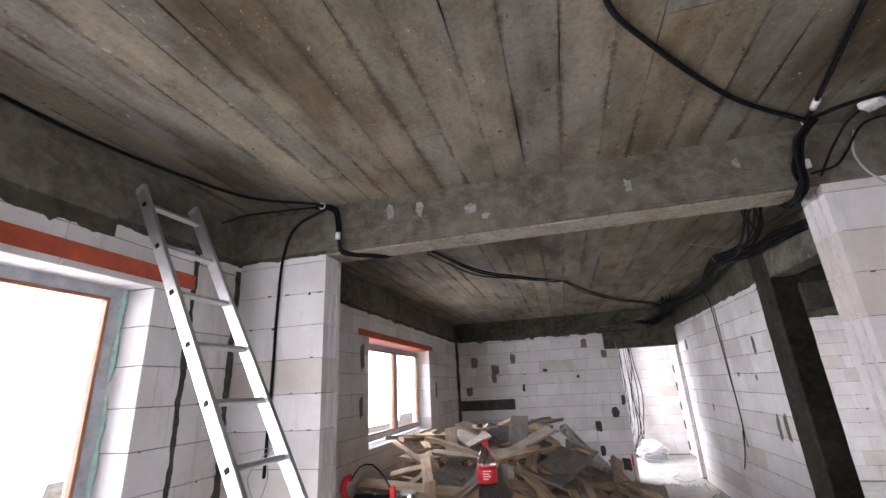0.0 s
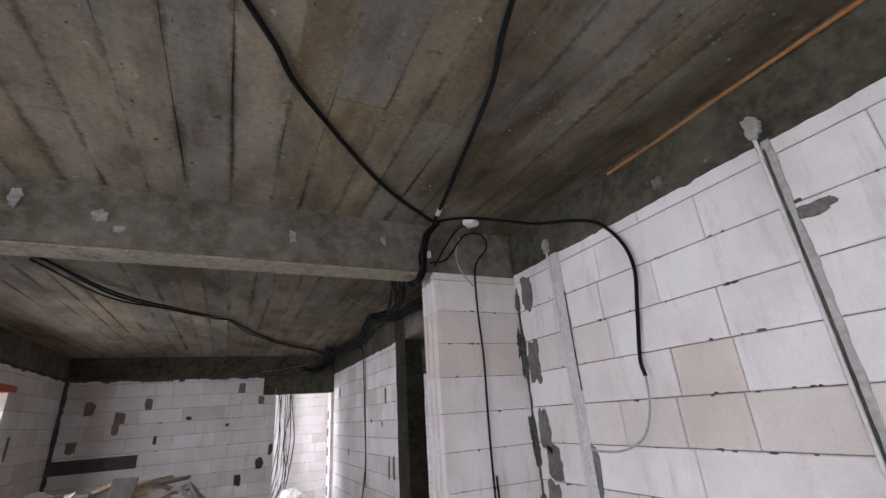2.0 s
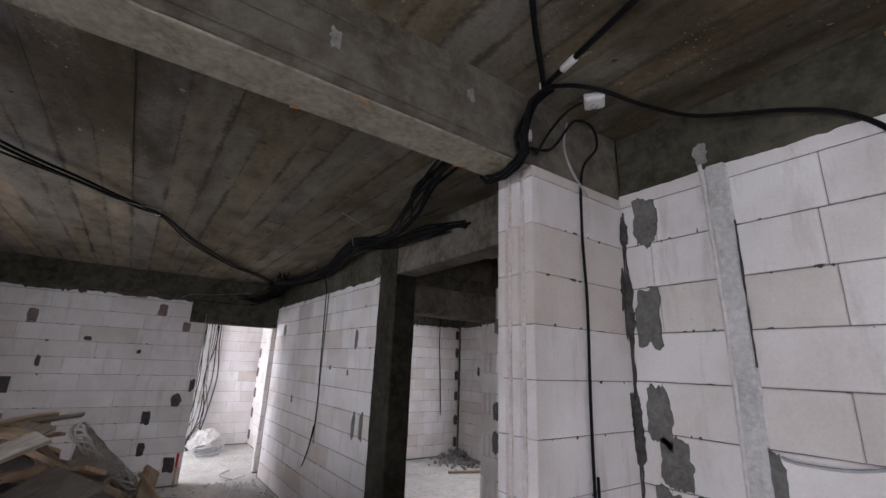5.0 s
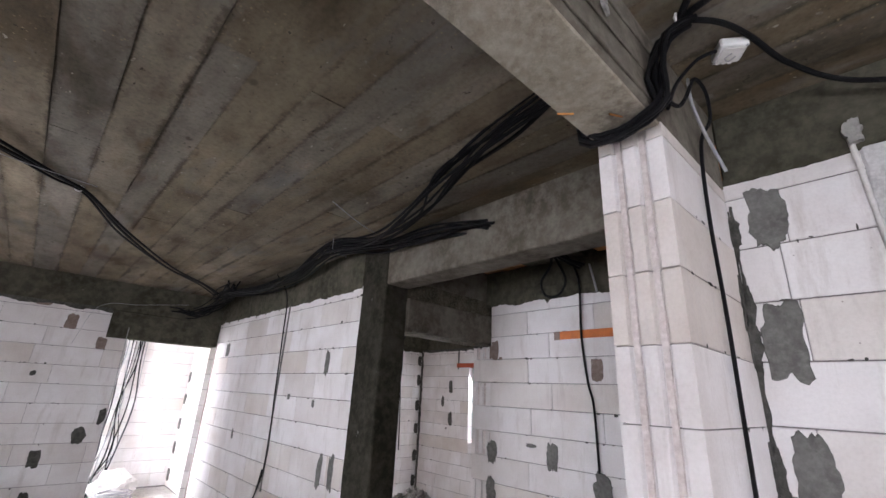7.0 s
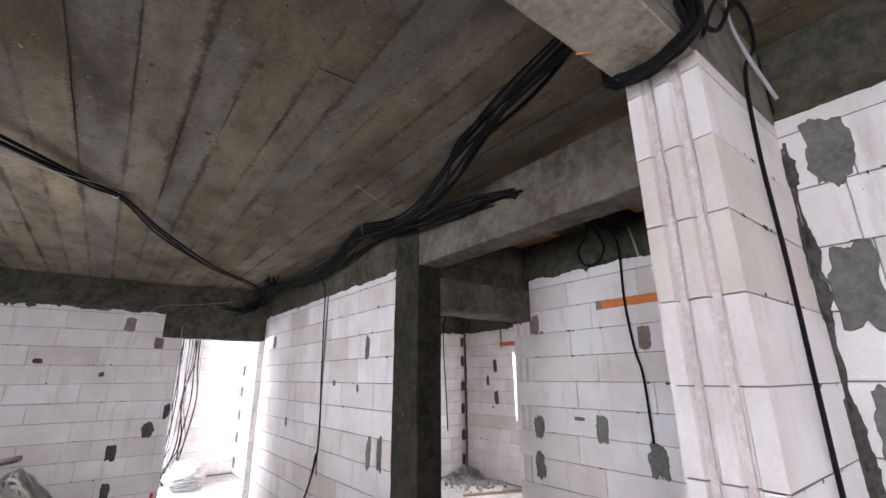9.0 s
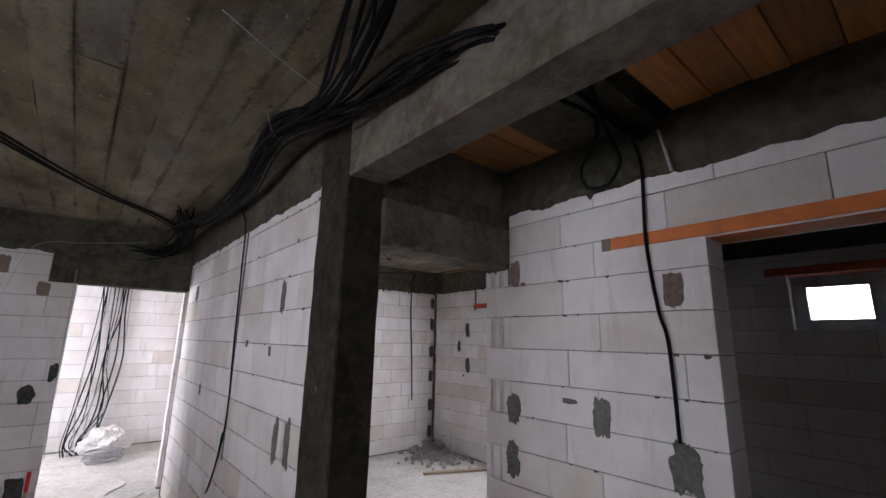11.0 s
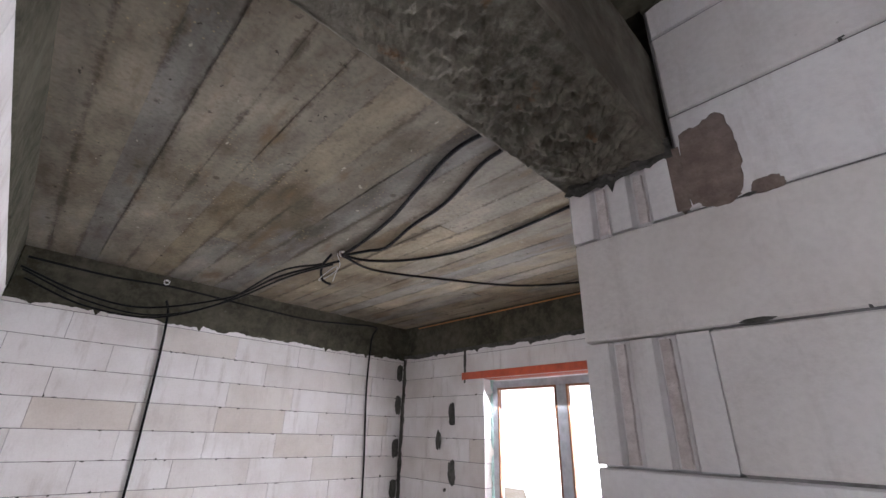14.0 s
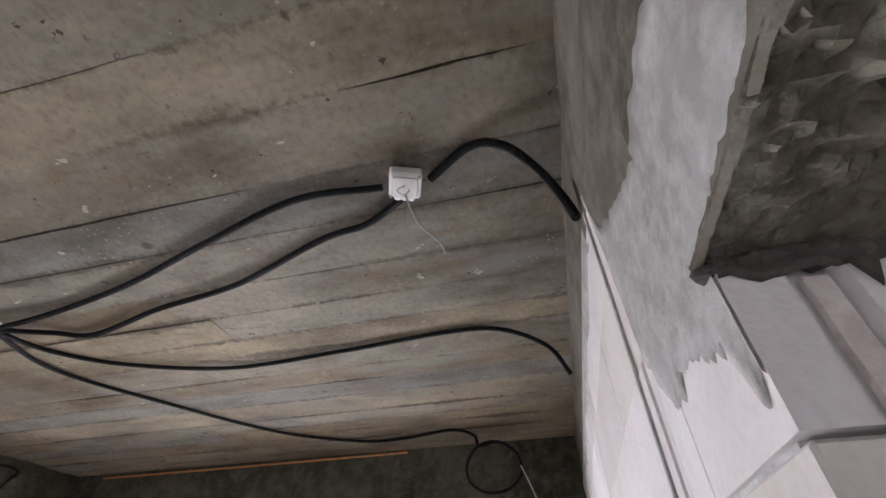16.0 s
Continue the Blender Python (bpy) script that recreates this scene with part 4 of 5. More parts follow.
seam(wall_bed_south, "x", YG2, 1, 3.365, 2.0, 2.545, 0.012, M_PLASTER, 65, "pointed_joint", 0.25)


def honeycomb(x0, x1, y0, y1, z, seed, material, label):
    """The underside of a badly compacted beam: hollows and exposed stones."""
    bm = bmesh.new()
    step = 0.0062
    nx, ny = int((x1 - x0) / step), int((y1 - y0) / step)
    grid = []
    for i in range(nx + 1):
        row = []
        for j in range(ny + 1):
            p = Vector((x0 + (x1 - x0) * i / nx, y0 + (y1 - y0) * j / ny, 0))
            mask = min(1.15, 0.3 + max(0.0, p.x - 2.5) * 2.2) * max(0.0, 0.35 + noise.noise(p * 5.5 + Vector((seed, 0, 0))))
            h = mask * (0.016 * noise.noise(p * 42) + 0.010 * noise.noise(p * 95) + 0.007 * noise.noise(p * 190)) + 0.007 * noise.noise(p * 9)
            edge = min(i, nx - i, j, ny - j)
            row.append(bm.verts.new((p.x, p.y, z + (h if edge else 0.005))))
        grid.append(row)
    for i in range(nx):
        for j in range(ny):
            bm.faces.new((grid[i][j], grid[i][j + 1], grid[i + 1][j + 1], grid[i + 1][j]))
    return part("soffit", bm, material, bpy.data.objects["cross_beam"], label)


honeycomb(XR2 + 0.004, XW + 0.012, YG + 0.006, YG2 + 0.011, 2.139, 5, M_SOFFIT_DARK, "grey cement underside, pitted with exposed stones")
part("mortar_bed", box_bm(XW - 0.002, XW + 0.10, YG - 0.012, YG + 0.012, 2.02, 2.143, bev=0.002), M_PATCH_BROWN, wall_stair, "brown mortar between the block ends")
# Strips down the block-end grooves, painted in the tone of their shadow.
for z0, z1 in ((1.632, 1.816), (2.022, 2.12), (1.244, 1.43)):
    for u in (4.664, 4.590):
        seam(wall_stair, "y", XW + 0.0108, -1, u, z0, z1, 0.019, M_TAN, int(u * 100), "groove_shade", 0.25)
for u in (2.400, 2.474):
    seam(pier_right, "y", 1.2458, -1, u, 0.1, 2.505, 0.019, M_TAN, int(u * 100), "groove_shade", 0.2)
# rubbly mortar pressed out between the beam and the wall end
for k in range(16):
    r = random.Random(k + 70)
    bm = bmesh.new()
    bmesh.ops.create_icosphere(bm, subdivisions=2, radius=1.0, matrix=Matrix.Diagonal((0.014 * r.uniform(0.6, 1.3), 0.016 * r.uniform(0.7, 1.4), 0.010 * r.uniform(0.6, 1.5), 1)))
    for v in bm.verts:
        v.co += Vector(noise.noise_vector(v.co * 70 + Vector((k, 0, 0)))) * 0.006
    lump = part("mortar_crumb", bm, M_DARK_MORTAR, wall_stair)
    lump.location = (XW + r.uniform(-0.004, 0.01), YG + 0.012 + 0.0125 * k, 2.141 + r.uniform(-0.008, 0.006))

# pale mortar spots thrown on the beam, and a thin plate added under it
beam = bpy.data.objects["beam_1"]
# Plate tone is paler than the beam to carry light bounced off the floor.
M_SOFFIT = mat_concrete("soffit_concrete", (0.15, 0.130, 0.098), (0.265, 0.232, 0.182), (0.35, 0.318, 0.262), 3)
part("soffit", box_bm(-1.50, 1.232, YP + 0.003, YP2 - 0.003, 2.494, 2.504, bev=0.003), M_SOFFIT, beam, "thin paler underside plate, bounced light put into its tone")
for zf, out in ((2.535, 0.010), (2.632, 0.0065), (2.735, 0.0075)):
    part("form_fin", box_bm(-1.50, 1.232, YP - out, YP - 0.001, zf, zf + 0.007, bev=0.002), M_BEAM, beam, "thin ridge where form boards met")
for u, z, w, h, sd in ((-0.53, 2.66, 0.07, 0.06, 1), (-0.44, 2.60, 0.05, 0.03, 2), (0.36, 2.66, 0.04, 0.07, 3), (-1.05, 2.72, 0.05, 0.09, 4), (-0.85, 2.72, 0.05, 0.10, 6), (0.9, 2.69, 0.03, 0.05, 5)):
    blob(beam, "x", YP - 0.004, -1, u, z, w, h, M_MORTAR, sd + 80, "mortar_spot", 0.008, 0.6)

# splinters of form boards caught along the lower edge of the beam
for k, (x, y, dx, dy, l) in enumerate(((0.46, 2.338, 0.8, 0.3, 0.05), (0.98, 2.53, 0.5, -0.6, 0.06), (0.30, 2.53, 0.7, -0.3, 0.04), (1.12, 2.40, -0.8, 0.4, 0.05))):
    tagged(part("wood_splinter", tube_bm([(x, y, 2.4935), (x + dx * l, y + dy * l, 2.4915)], 0.0035, 0.02, 5), M_BOARD), "short orange wood splinter stuck in the beam soffit", "wood strip", "wood slivers")

# ---- electrical runs ----
ZK = ZC - 0.014
cable([(-2.1, 0.2, ZK), (-2.1, 0.98, ZK), (-2.08, 1.27, ZK), (-2.0, 1.62, ZK), (-1.85, 2.0, ZK), (-1.52, 2.24, ZK), (-1.43, 2.31, ZK - 0.02)], 0.009)
bundle([(-1.55, 2.25, ZK), (-1.43, 2.31, 2.80), (-1.41, 2.315, 2.66), (-1.40, 2.315, 2.56), (-1.37, 2.33, 2.495), (-1.24, 2.42, 2.485), (-1.15, 2.56, 2.52), (-1.2, 2.9, 2.74), (-1.14, 3.5, ZK)], 4, 0.014, 0.008, "black cables wrapped round the end of the concrete beam", 3)
bundle([(-1.14, 3.5, ZK), (-0.85, 4.3, ZK - 0.03), (-0.45, 4.75, ZK - 0.03), (-0.10, 5.2, ZK), (0.05, 5.36, ZK), (0.33, 5.95, ZK - 0.03), (0.83, 6.86, ZK - 0.03), (1.3, 7.5, ZK), (1.62, 7.95, ZK - 0.03)], 3, 0.024, 0.0085, "three black cables running under the board-marked ceiling", 5)
cable([(-1.50, 2.30, 2.80), (-1.72, 2.315, 2.72), (-1.81, 2.322, 2.52), (-1.83, 2.322, 2.12), (-1.83, 2.322, 1.85), (-1.835, 2.322, 1.5), (-1.84, 2.322, 1.2)], 0.009, label="black corrugated conduit running down the block pier")
cable([(-1.84, 2.318, 1.32), (-1.80, 2.30, 1.2), (-1.86, 2.30, 1.08), (-1.93, 2.30, 1.2), (-1.86, 2.30, 1.30), (-1.78, 2.29, 1.36), (-2.0, 2.30, 1.33)], 0.003, M_GREY_CABLE, "loose grey cable end looped on the block pier")
cable([(-1.50, 2.27, 2.81), (-1.75, 2.2, 2.79), (-1.95, 2.12, 2.76), (-2.08, 2.05, 2.70)], 0.007)
HUB = (1.215, 2.24, ZK)
cable([(-0.1, 0.75, ZK), (0.14, 1.10, ZK), (0.27, 1.32, ZK), (0.76, 1.88, ZK), HUB], 0.011, label="black corrugated conduit fixed to the ceiling", ribbed=True)
cable([(0.70, 0.4, ZK), (0.82, 0.77, ZK), (0.92, 1.02, ZK), (1.01, 1.36, ZK), (1.13, 1.86, ZK), HUB], 0.011, label="black corrugated conduit fixed to the ceiling", ribbed=True)
cable([HUB, (1.305, 2.158, ZK), (1.43, 2.105, ZK), (1.62, 2.04, 2.795), (1.76, 1.90, 2.73), (1.80, 1.62, 2.63), (1.82, 1.47, 2.55), (1.83, 1.36, 2.41), (1.835, 1.32, 2.25), (1.835, 1.36, 2.04), (1.83, 1.40, 1.83), (1.81, 1.375, 1.75)], 0.0098, label="black corrugated conduit hanging down the block wall", ribbed=True)
cable([(1.81, 1.375, 1.75), (1.80, 1.38, 1.62), (1.82, 1.47, 1.49), (1.83, 1.62, 1.43), (1.82, 1.77, 1.425), (1.80, 1.80, 1.44)], 0.0055, M_GREY_CABLE, "grey cable end sticking out of the conduit")
cable([(1.20, 2.31, 2.56), (1.30, 2.30, 2.58), (1.36, 2.29, 2.64), (1.46, 2.28, 2.77), (1.59, 2.28, 2.79), (1.63, 2.29, 2.70), (1.54, 2.31, 2.56), (1.53, 2.32, 2.29), (1.54, 2.32, 1.96), (1.53, 2.32, 1.64), (1.525, 2.32, 1.38), (1.525, 2.318, 1.17), (1.535, 2.318, 1.13), (1.546, 2.318, 1.18), (1.546, 2.318, 1.30)], 0.0068, label="black corrugated conduit looped down the block pier", ribbed=True)
cable([(1.42, 2.29, 2.75), (1.38, 2.28, 2.62), (1.40, 2.26, 2.50), (1.47, 2.24, 2.40)], 0.005, M_GREY_CABLE, "short grey cable end above the block pier")
cable([(1.41, 2.195, 2.80), (1.37, 2.24, 2.77), (1.31, 2.295, 2.67), (1.235, 2.31, 2.54)], 0.006, label="thin black cable from the junction box to the bundle")
bundle([(1.24, 2.22, ZK), (1.19, 2.29, 2.76), (1.165, 2.315, 2.62), (1.15, 2.31, 2.53), (1.15, 2.36, 2.485), (1.16, 2.45, 2.48), (1.17, 2.545, 2.52), (1.19, 2.565, 2.68), (1.22, 2.62, ZK)], 7, 0.024, 0.0085, "thick bundle of black conduits wrapped under the beam end", 7)
bundle([(1.22, 2.61, ZK), (1.28, 3.0, ZK), (1.39, 3.40, ZK - 0.02), (1.53, 3.85, ZK - 0.05), (1.66, 4.45, ZK - 0.05), (1.62, 5.0, ZK), (1.70, 5.7, 2.72), (1.74, 6.5, 2.72), (1.70, 7.2, ZK - 0.04), (1.62, 7.9, ZK - 0.04)], 8, 0.065, 0.009, "thick bundle of black conduits under the ceiling", 8)
bundle([(1.93, 3.55, 2.72), (1.86, 3.72, 2.73), (1.81, 4.0, 2.74), (1.78, 4.4, 2.76), (1.70, 4.8, ZK - 0.02), (1.66, 5.2, ZK), (1.72, 5.8, 2.74), (1.74, 6.6, 2.72), (1.62, 7.6, ZK - 0.02)], 9, 0.06, 0.009, "bundle of black conduits along the concrete beam", 9)
bundle([(1.5, 7.1, ZK), (1.62, 7.6, ZK - 0.05), (1.66, 8.0, 2.72), (1.60, 8.34, 2.66), (1.45, 8.36, 2.60), (1.3, 8.38, 2.62)], 14, 0.08, 0.008, "tangle of black cables in the ceiling corner", 10)
cable([(1.72, 6.35, ZK), (1.84, 6.30, 2.6), (1.855, 6.28, 2.17), (1.855, 6.24, 1.62), (1.855, 6.20, 1.20), (1.85, 6.22, 0.95), (1.85, 6.33, 0.74), (1.85, 6.46, 0.56), (1.85, 6.50, 0.52), (1.85, 6.42, 0.60), (1.85, 6.30, 0.80), (1.85, 6.24, 0.98)], 0.006, label="black conduit hanging in a loop on the block wall")
cable([(0.35, 8.39, 2.05), (0.5, 8.38, 2.5), (0.9, 8.35, 2.58), (1.4, 8.3, 2.66)], 0.002, M_GREY_CABLE, "thin grey wire across the doorway lintel")
cable([(0.84, 8.40, 2.3), (0.85, 8.40, 1.7), (0.86, 8.40, 1.0), (0.88, 8.40, 0.5)], 0.003, M_GREY_CABLE, "thin grey wire beside the doorway")
# tie wires
for a, b, c in (((-0.6, 4.95, 2.80), (-0.25, 5.0, 2.77), (0.08, 5.15, 2.80)), ((1.5, 4.8, 2.79), (1.62, 5.0, 2.76), (1.8, 5.1, 2.78)), ((1.15, 4.2, 2.79), (1.4, 4.3, 2.76), (1.6, 4.4, 2.77))):
    cable([a, b, c], 0.0025, M_GREY_CABLE, "thin galvanised tie wire round the cable bundle", name="tie_wire", group="tie wires")
# hall
cable([(2.75, 3.62, 2.76), (2.92, 3.64, 2.76), (2.99, 3.63, 2.68), (3.0, 3.61, 2.53), (3.005, 3.62, 2.17), (3.005, 3.59, 1.84), (3.005, 3.56, 1.71), (3.005, 3.55, 1.54), (3.005, 3.545, 1.25)], 0.0095, label="black corrugated conduit running down the block wall", ribbed=True)
cable([(2.1, 3.7, 2.77), (2.4, 3.72, 2.76), (2.72, 3.70, 2.76), (2.9, 3.80, 2.72), (2.95, 3.92, 2.62), (2.94, 3.88, 2.50), (2.93, 3.76, 2.48), (2.92, 3.68, 2.58), (2.88, 3.70, 2.70), (2.7, 3.66, 2.76), (2.5, 3.58, 2.77), (2.2, 3.5, 2.77)], 0.011, label="coiled black conduit under the hall ceiling", ribbed=True)
bundle([(2.1, 3.6, 2.77), (2.5, 3.62, 2.76), (2.85, 3.62, 2.74), (2.97, 3.55, 2.70)], 3, 0.02, 0.010, "black conduits under the hall ceiling", 12)
cable([(2.97, 3.50, 2.70), (2.985, 3.48, 2.58), (2.98, 3.46, 2.48)], 0.008, M_GREY_CABLE, "stripped grey cable end above the doorway")
# far room
H3 = (3.70, 6.86, ZK - 0.02)
cable([H3, (3.69, 6.60, ZK), (3.61, 6.18, ZK), (3.49, 5.78, ZK), (3.40, 5.44, ZK), (3.415, 5.19, ZK)], 0.011, label="black corrugated conduit to a junction box on the ceiling", ribbed=True)
cable([(3.42, 5.06, ZK), (3.345, 4.94, ZK), (3.355, 4.86, ZK - 0.01), (3.40, 4.795, 2.76), (3.42, 4.752, 2.67), (3.41, 4.735, 2.58)], 0.012, label="black corrugated conduit bending into the wall", ribbed=True)
cable([H3, (3.80, 6.70, ZK), (3.85, 6.55, ZK), (3.76, 6.18, ZK), (3.70, 5.82, ZK), (3.565, 5.44, ZK), (3.535, 5.28, ZK), (3.46, 5.14, ZK)], 0.011, label="black corrugated conduit to a junction box on the ceiling", ribbed=True)
cable([H3, (3.92, 6.84, ZK), (4.10, 6.62, ZK), (4.24, 6.20, ZK), (4.22, 5.66, ZK), (4.18, 5.21, ZK), (4.21, 4.99, ZK), (4.32, 4.82, 2.78), (4.34, 4.75, 2.66)], 0.010, label="black corrugated conduit across the ceiling", ribbed=True)
coil = [(5.28 + 0.02 * math.cos(a * 2), 5.20 + 0.155 * math.cos(a), 2.60 + 0.13 * math.sin(a)) for a in [math.radians(60 + 45 * k) for k in range(18)]]
cable([H3, (4.05, 6.98, ZK), (4.48, 6.78, ZK), (5.05, 6.42, ZK), (5.33, 6.0, ZK), (5.34, 5.73, ZK), (5.27, 5.42, ZK), (5.28, 5.29, 2.77)] + coil, 0.009, label="black cable ending in a hanging coil", ribbed=False)
cable([(5.28, 5.05, 2.6), (5.28, 5.01, 2.5), (5.28, 4.97, 2.38), (5.28, 4.93, 2.25)], 0.004, M_GREY_CABLE, "stripped grey cable end hanging from the coil")
bundle([H3, (3.52, 7.3, 2.74), (3.38, 7.9, 2.63), (2.98, 8.3, 2.51), (2.55, 8.36, 2.55), (2.15, 8.3, 2.66)], 3, 0.085, 0.008, "black cables swagged along the far room wall", 14)
cable([(2.12, 8.2, 2.68), (2.6, 8.35, 2.70), (3.04, 8.36, 2.72), (3.7, 8.38, 2.70), (4.27, 8.40, 2.69), (4.7, 8.36, 2.72), (5.06, 8.34, 2.74), (5.08, 8.43, 2.62), (5.09, 8.455, 2.1), (5.14, 8.455, 1.4), (5.17, 8.455, 0.75)], 0.009, label="black cable along the far wall and down it")
cable([(3.0, 8.36, 2.60), (3.05, 8.44, 2.50), (3.08, 8.455, 2.1), (3.10, 8.455, 1.32), (3.10, 8.455, 0.8)], 0.010, label="black corrugated conduit down the far wall", ribbed=True)
for x, y, z in ((3.70, 6.86, ZC), (1.215, 2.24, ZC), (2.96, 8.33, 2.76), (-1.5, 2.26, ZC), (0.0, 5.3, ZC)):
    clip = thing("cable_clip", "white plastic cable clip on the ceiling", "cable clip", "cable clips", at=(x, y, z))
    part("strap", tube_bm([(-0.02, 0, -0.004), (-0.016, 0.004, -0.03), (0, 0.004, -0.038), (0.016, 0.004, -0.03), (0.02, 0, -0.004)], 0.004, 0.008), M_WHITE, clip, smooth=True)
    part("plug", box_bm(-0.012, 0.012, -0.012, 0.012, -0.010, 0.0, bev=0.003), M_WHITE, clip)
cable([(3.66, 6.86, 2.80), (3.74, 6.95, 2.74), (3.68, 7.05, 2.66), (3.60, 6.95, 2.62), (3.66, 6.84, 2.70), (3.72, 6.98, 2.64)], 0.003, M_GREY_CABLE, "twisted white wire tail hanging from the cable clip", name="tie_wire", group="tie wires")
cable([(3.64, 6.90, 2.80), (3.62, 6.98, 2.72), (3.66, 7.02, 2.64), (3.72, 7.0, 2.62)], 0.009, label="short black conduit stub under the ceiling")


def junction_box(x, y, z, turn, label):
    root = thing("junction_box", label, "junction box", "junction boxes", at=(x, y, z))
    root.rotation_euler = (0, 0, radians(turn))
    part("body", box_bm(-0.042, 0.042, -0.042, 0.042, -0.034, 0.0, bev=0.006), M_WHITE, root)
    lid = part("lid", box_bm(-0.034, 0.034, -0.034, 0.034, -0.040, -0.0345, bev=0.003), M_TUBE, root)
    for sx, sy in ((-1, -1), (1, 1)):
        part("screw", box_bm(sx * 0.036 - 0.004, sx * 0.036 + 0.004, sy * 0.036 - 0.004, sy * 0.036 + 0.004, -0.038, -0.033, bev=0.001), M_GREY_CABLE, root)
    for k in (-1, 0, 1):
        part("gland", tube_bm([(0.042, 0.018 * k, -0.018), (0.054, 0.018 * k, -0.018)], 0.010, 0.006), M_WHITE, root, smooth=True)
    part("wire", tube_bm([(-0.01, 0.0, -0.041), (0.0, 0.02, -0.05), (0.02, 0.0, -0.046), (0.0, -0.012, -0.045)], 0.002, 0.01), M_GREY_CABLE, root, "thin wires on the lid", smooth=True)
    return root


junction_box(3.413, 5.125, ZC, 20, "white square junction box screwed to the concrete ceiling")
junction_box(1.450, 2.165, ZC, 35, "white square junction box with wires beside the beam")
cable([(3.43, 5.13, 2.79), (3.48, 5.11, 2.73), (3.53, 5.06, 2.69), (3.54, 5.05, 2.66)], 0.0025, M_GREY_CABLE, "thin wires hanging from the junction box")
for x0, x1, y, z in ((1.2, 1.2, 2.317, 2.62), (-1.40, -1.40, 2.30, 2.60)):
    tag = thing("cable_tag", "white paper tag taped round the cables", "tag", "cable tags", at=(x0, y, z))
    part("sleeve", tube_bm([(0, 0, -0.022), (0, 0, 0.022)], 0.016, 0.02), M_WHITE, tag, smooth=True)
tag = thing("cable_tag", "white plastic connector sleeve on the ceiling conduit", "tag", "cable tags", at=(1.181, 2.085, ZK))
part("sleeve", tube_bm([(-0.008, -0.036, 0), (0.008, 0.036, 0)], 0.015, 0.02, 10), M_WHITE, tag, smooth=True)
tagged(part("conduit_pipe", tube_bm([(1.862, 1.95, 0.25), (1.862, 1.94, 0.94), (1.862, 1.932, 1.82), (1.862, 1.95, 2.52), (1.855, 1.955, 2.60)], 0.009), M_TUBE, smooth=True), "dusty white plastic pipe set in a chase of the block wall", "pipe")
# wood slivers left between ceiling and ring beam
for pts, r in (([(1.84, 0.2, 2.80), (1.845, 0.7, 2.80), (1.85, 1.05, 2.795), (1.83, 1.34, 2.78)], 0.008), ([(5.58, 8.2, 2.80), (5.58, 7.0, 2.802), (5.58, 5.8, 2.806)], 0.007)):
    tagged(part("wood_sliver", tube_bm(pts, r, 0.05, 5), M_BOARD), "splintered orange wood strip stuck under the ceiling", "wood strip", "wood slivers")
tagged(part("wood_sliver", tube_bm([(-1.95, 3.1, 2.80), (-1.7, 3.25, 2.81), (-1.45, 3.6, 2.815)], 0.009, 0.05, 5), M_PLANK), "splintered pale wood strip under the ceiling", "wood strip", "wood slivers")

# ---- ladder ----
ladder = thing("ladder", "aluminium ladder leaning against the wall beside the window", "ladder", at=(-0.612, 1.616, 0.0))
A0, DV, UV = Vector((-2.061, 1.524, 2.604)), Vector((0.487, -0.024, -0.873)), Vector((0.0487, 0.9988, 0))
ORG = Vector((-0.612, 1.616, 0.0))
NV = UV.cross(DV).normalized()
for off in (0.0, 0.324):
    top = A0 + UV * off - DV * 0.12 - ORG
    length = (A0.z + 0.12 * 0.873 - 0.004) / 0.873
    rot = Matrix((UV, NV, DV)).transposed().to_4x4()
    m = Matrix.Translation(top) @ rot
    rail = part("rail", box_bm(-0.0125, 0.0125, -0.032, 0.032, 0.0, length, bev=0.004, m=m), M_ALU, ladder)
    part("end_cap", box_bm(-0.0155, 0.0155, -0.035, 0.035, -0.012, 0.03, bev=0.008, m=m), M_GREY_CABLE, rail, "grey plastic end cap")
    for k in range(10):
        hm = m @ Matrix.Translation((-0.0135 if off == 0 else 0.0135, 0, 0.12 + 0.28 * k))
        part("rung_socket", box_bm(-0.002, 0.002, -0.011, 0.011, -0.011, 0.011, m=hm), M_CABLE, rail, "dark square rung socket")
for k in range(10):
    p = A0 + DV * 0.28 * k + UV * 0.012 - ORG
    m = Matrix.Translation(p) @ Matrix((UV, NV, DV)).transposed().to_4x4()
    part("rung", box_bm(0.0, 0.30, -0.014, 0.014, -0.012, 0.012, bev=0.004, m=m), M_ALU, ladder)

# ---- heap of scrap boards ----
rnd = random.Random(12)
PLANKS = {}


def plank_mesh(l, w, t, m):
    key = (round(l, 1), round(w, 2), t, m.name)
    if key not in PLANKS:
        l, w = key[:2]
        bm = box_bm(-l / 2, l / 2, -w / 2, w / 2, -t / 2, t / 2)
        for x in (-0.3, -0.1, 0.12, 0.33):
            bmesh.ops.bisect_plane(bm, geom=bm.verts[:] + bm.edges[:] + bm.faces[:], plane_co=(x * l, 0, 0), plane_no=(1, 0, 0))
        for v in bm.verts:
            e = abs(v.co.x) > l * 0.49
            v.co += Vector(noise.noise_vector(Vector((v.co.x * 3, v.co.y * 4, l * 7)))) * (0.004 if not e else 0.012) * Vector((1.5 if e else 0.3, 0.6, 0.8)).x
        PLANKS[key] = mesh_of("board", bm, m)
    return PLANKS[key]


def heap_z(x, y):
    fx = min(1.0, max(0.0, (0.95 - x) / 1.5))
    fy = max(0.0, 1 - ((y - 5.35) / 1.9) ** 2)
    return 1.17 * fx ** 0.85 * fy ** 0.7 * (1 + 0.12 * noise.noise(Vector((x * 2, y * 2, 3))))


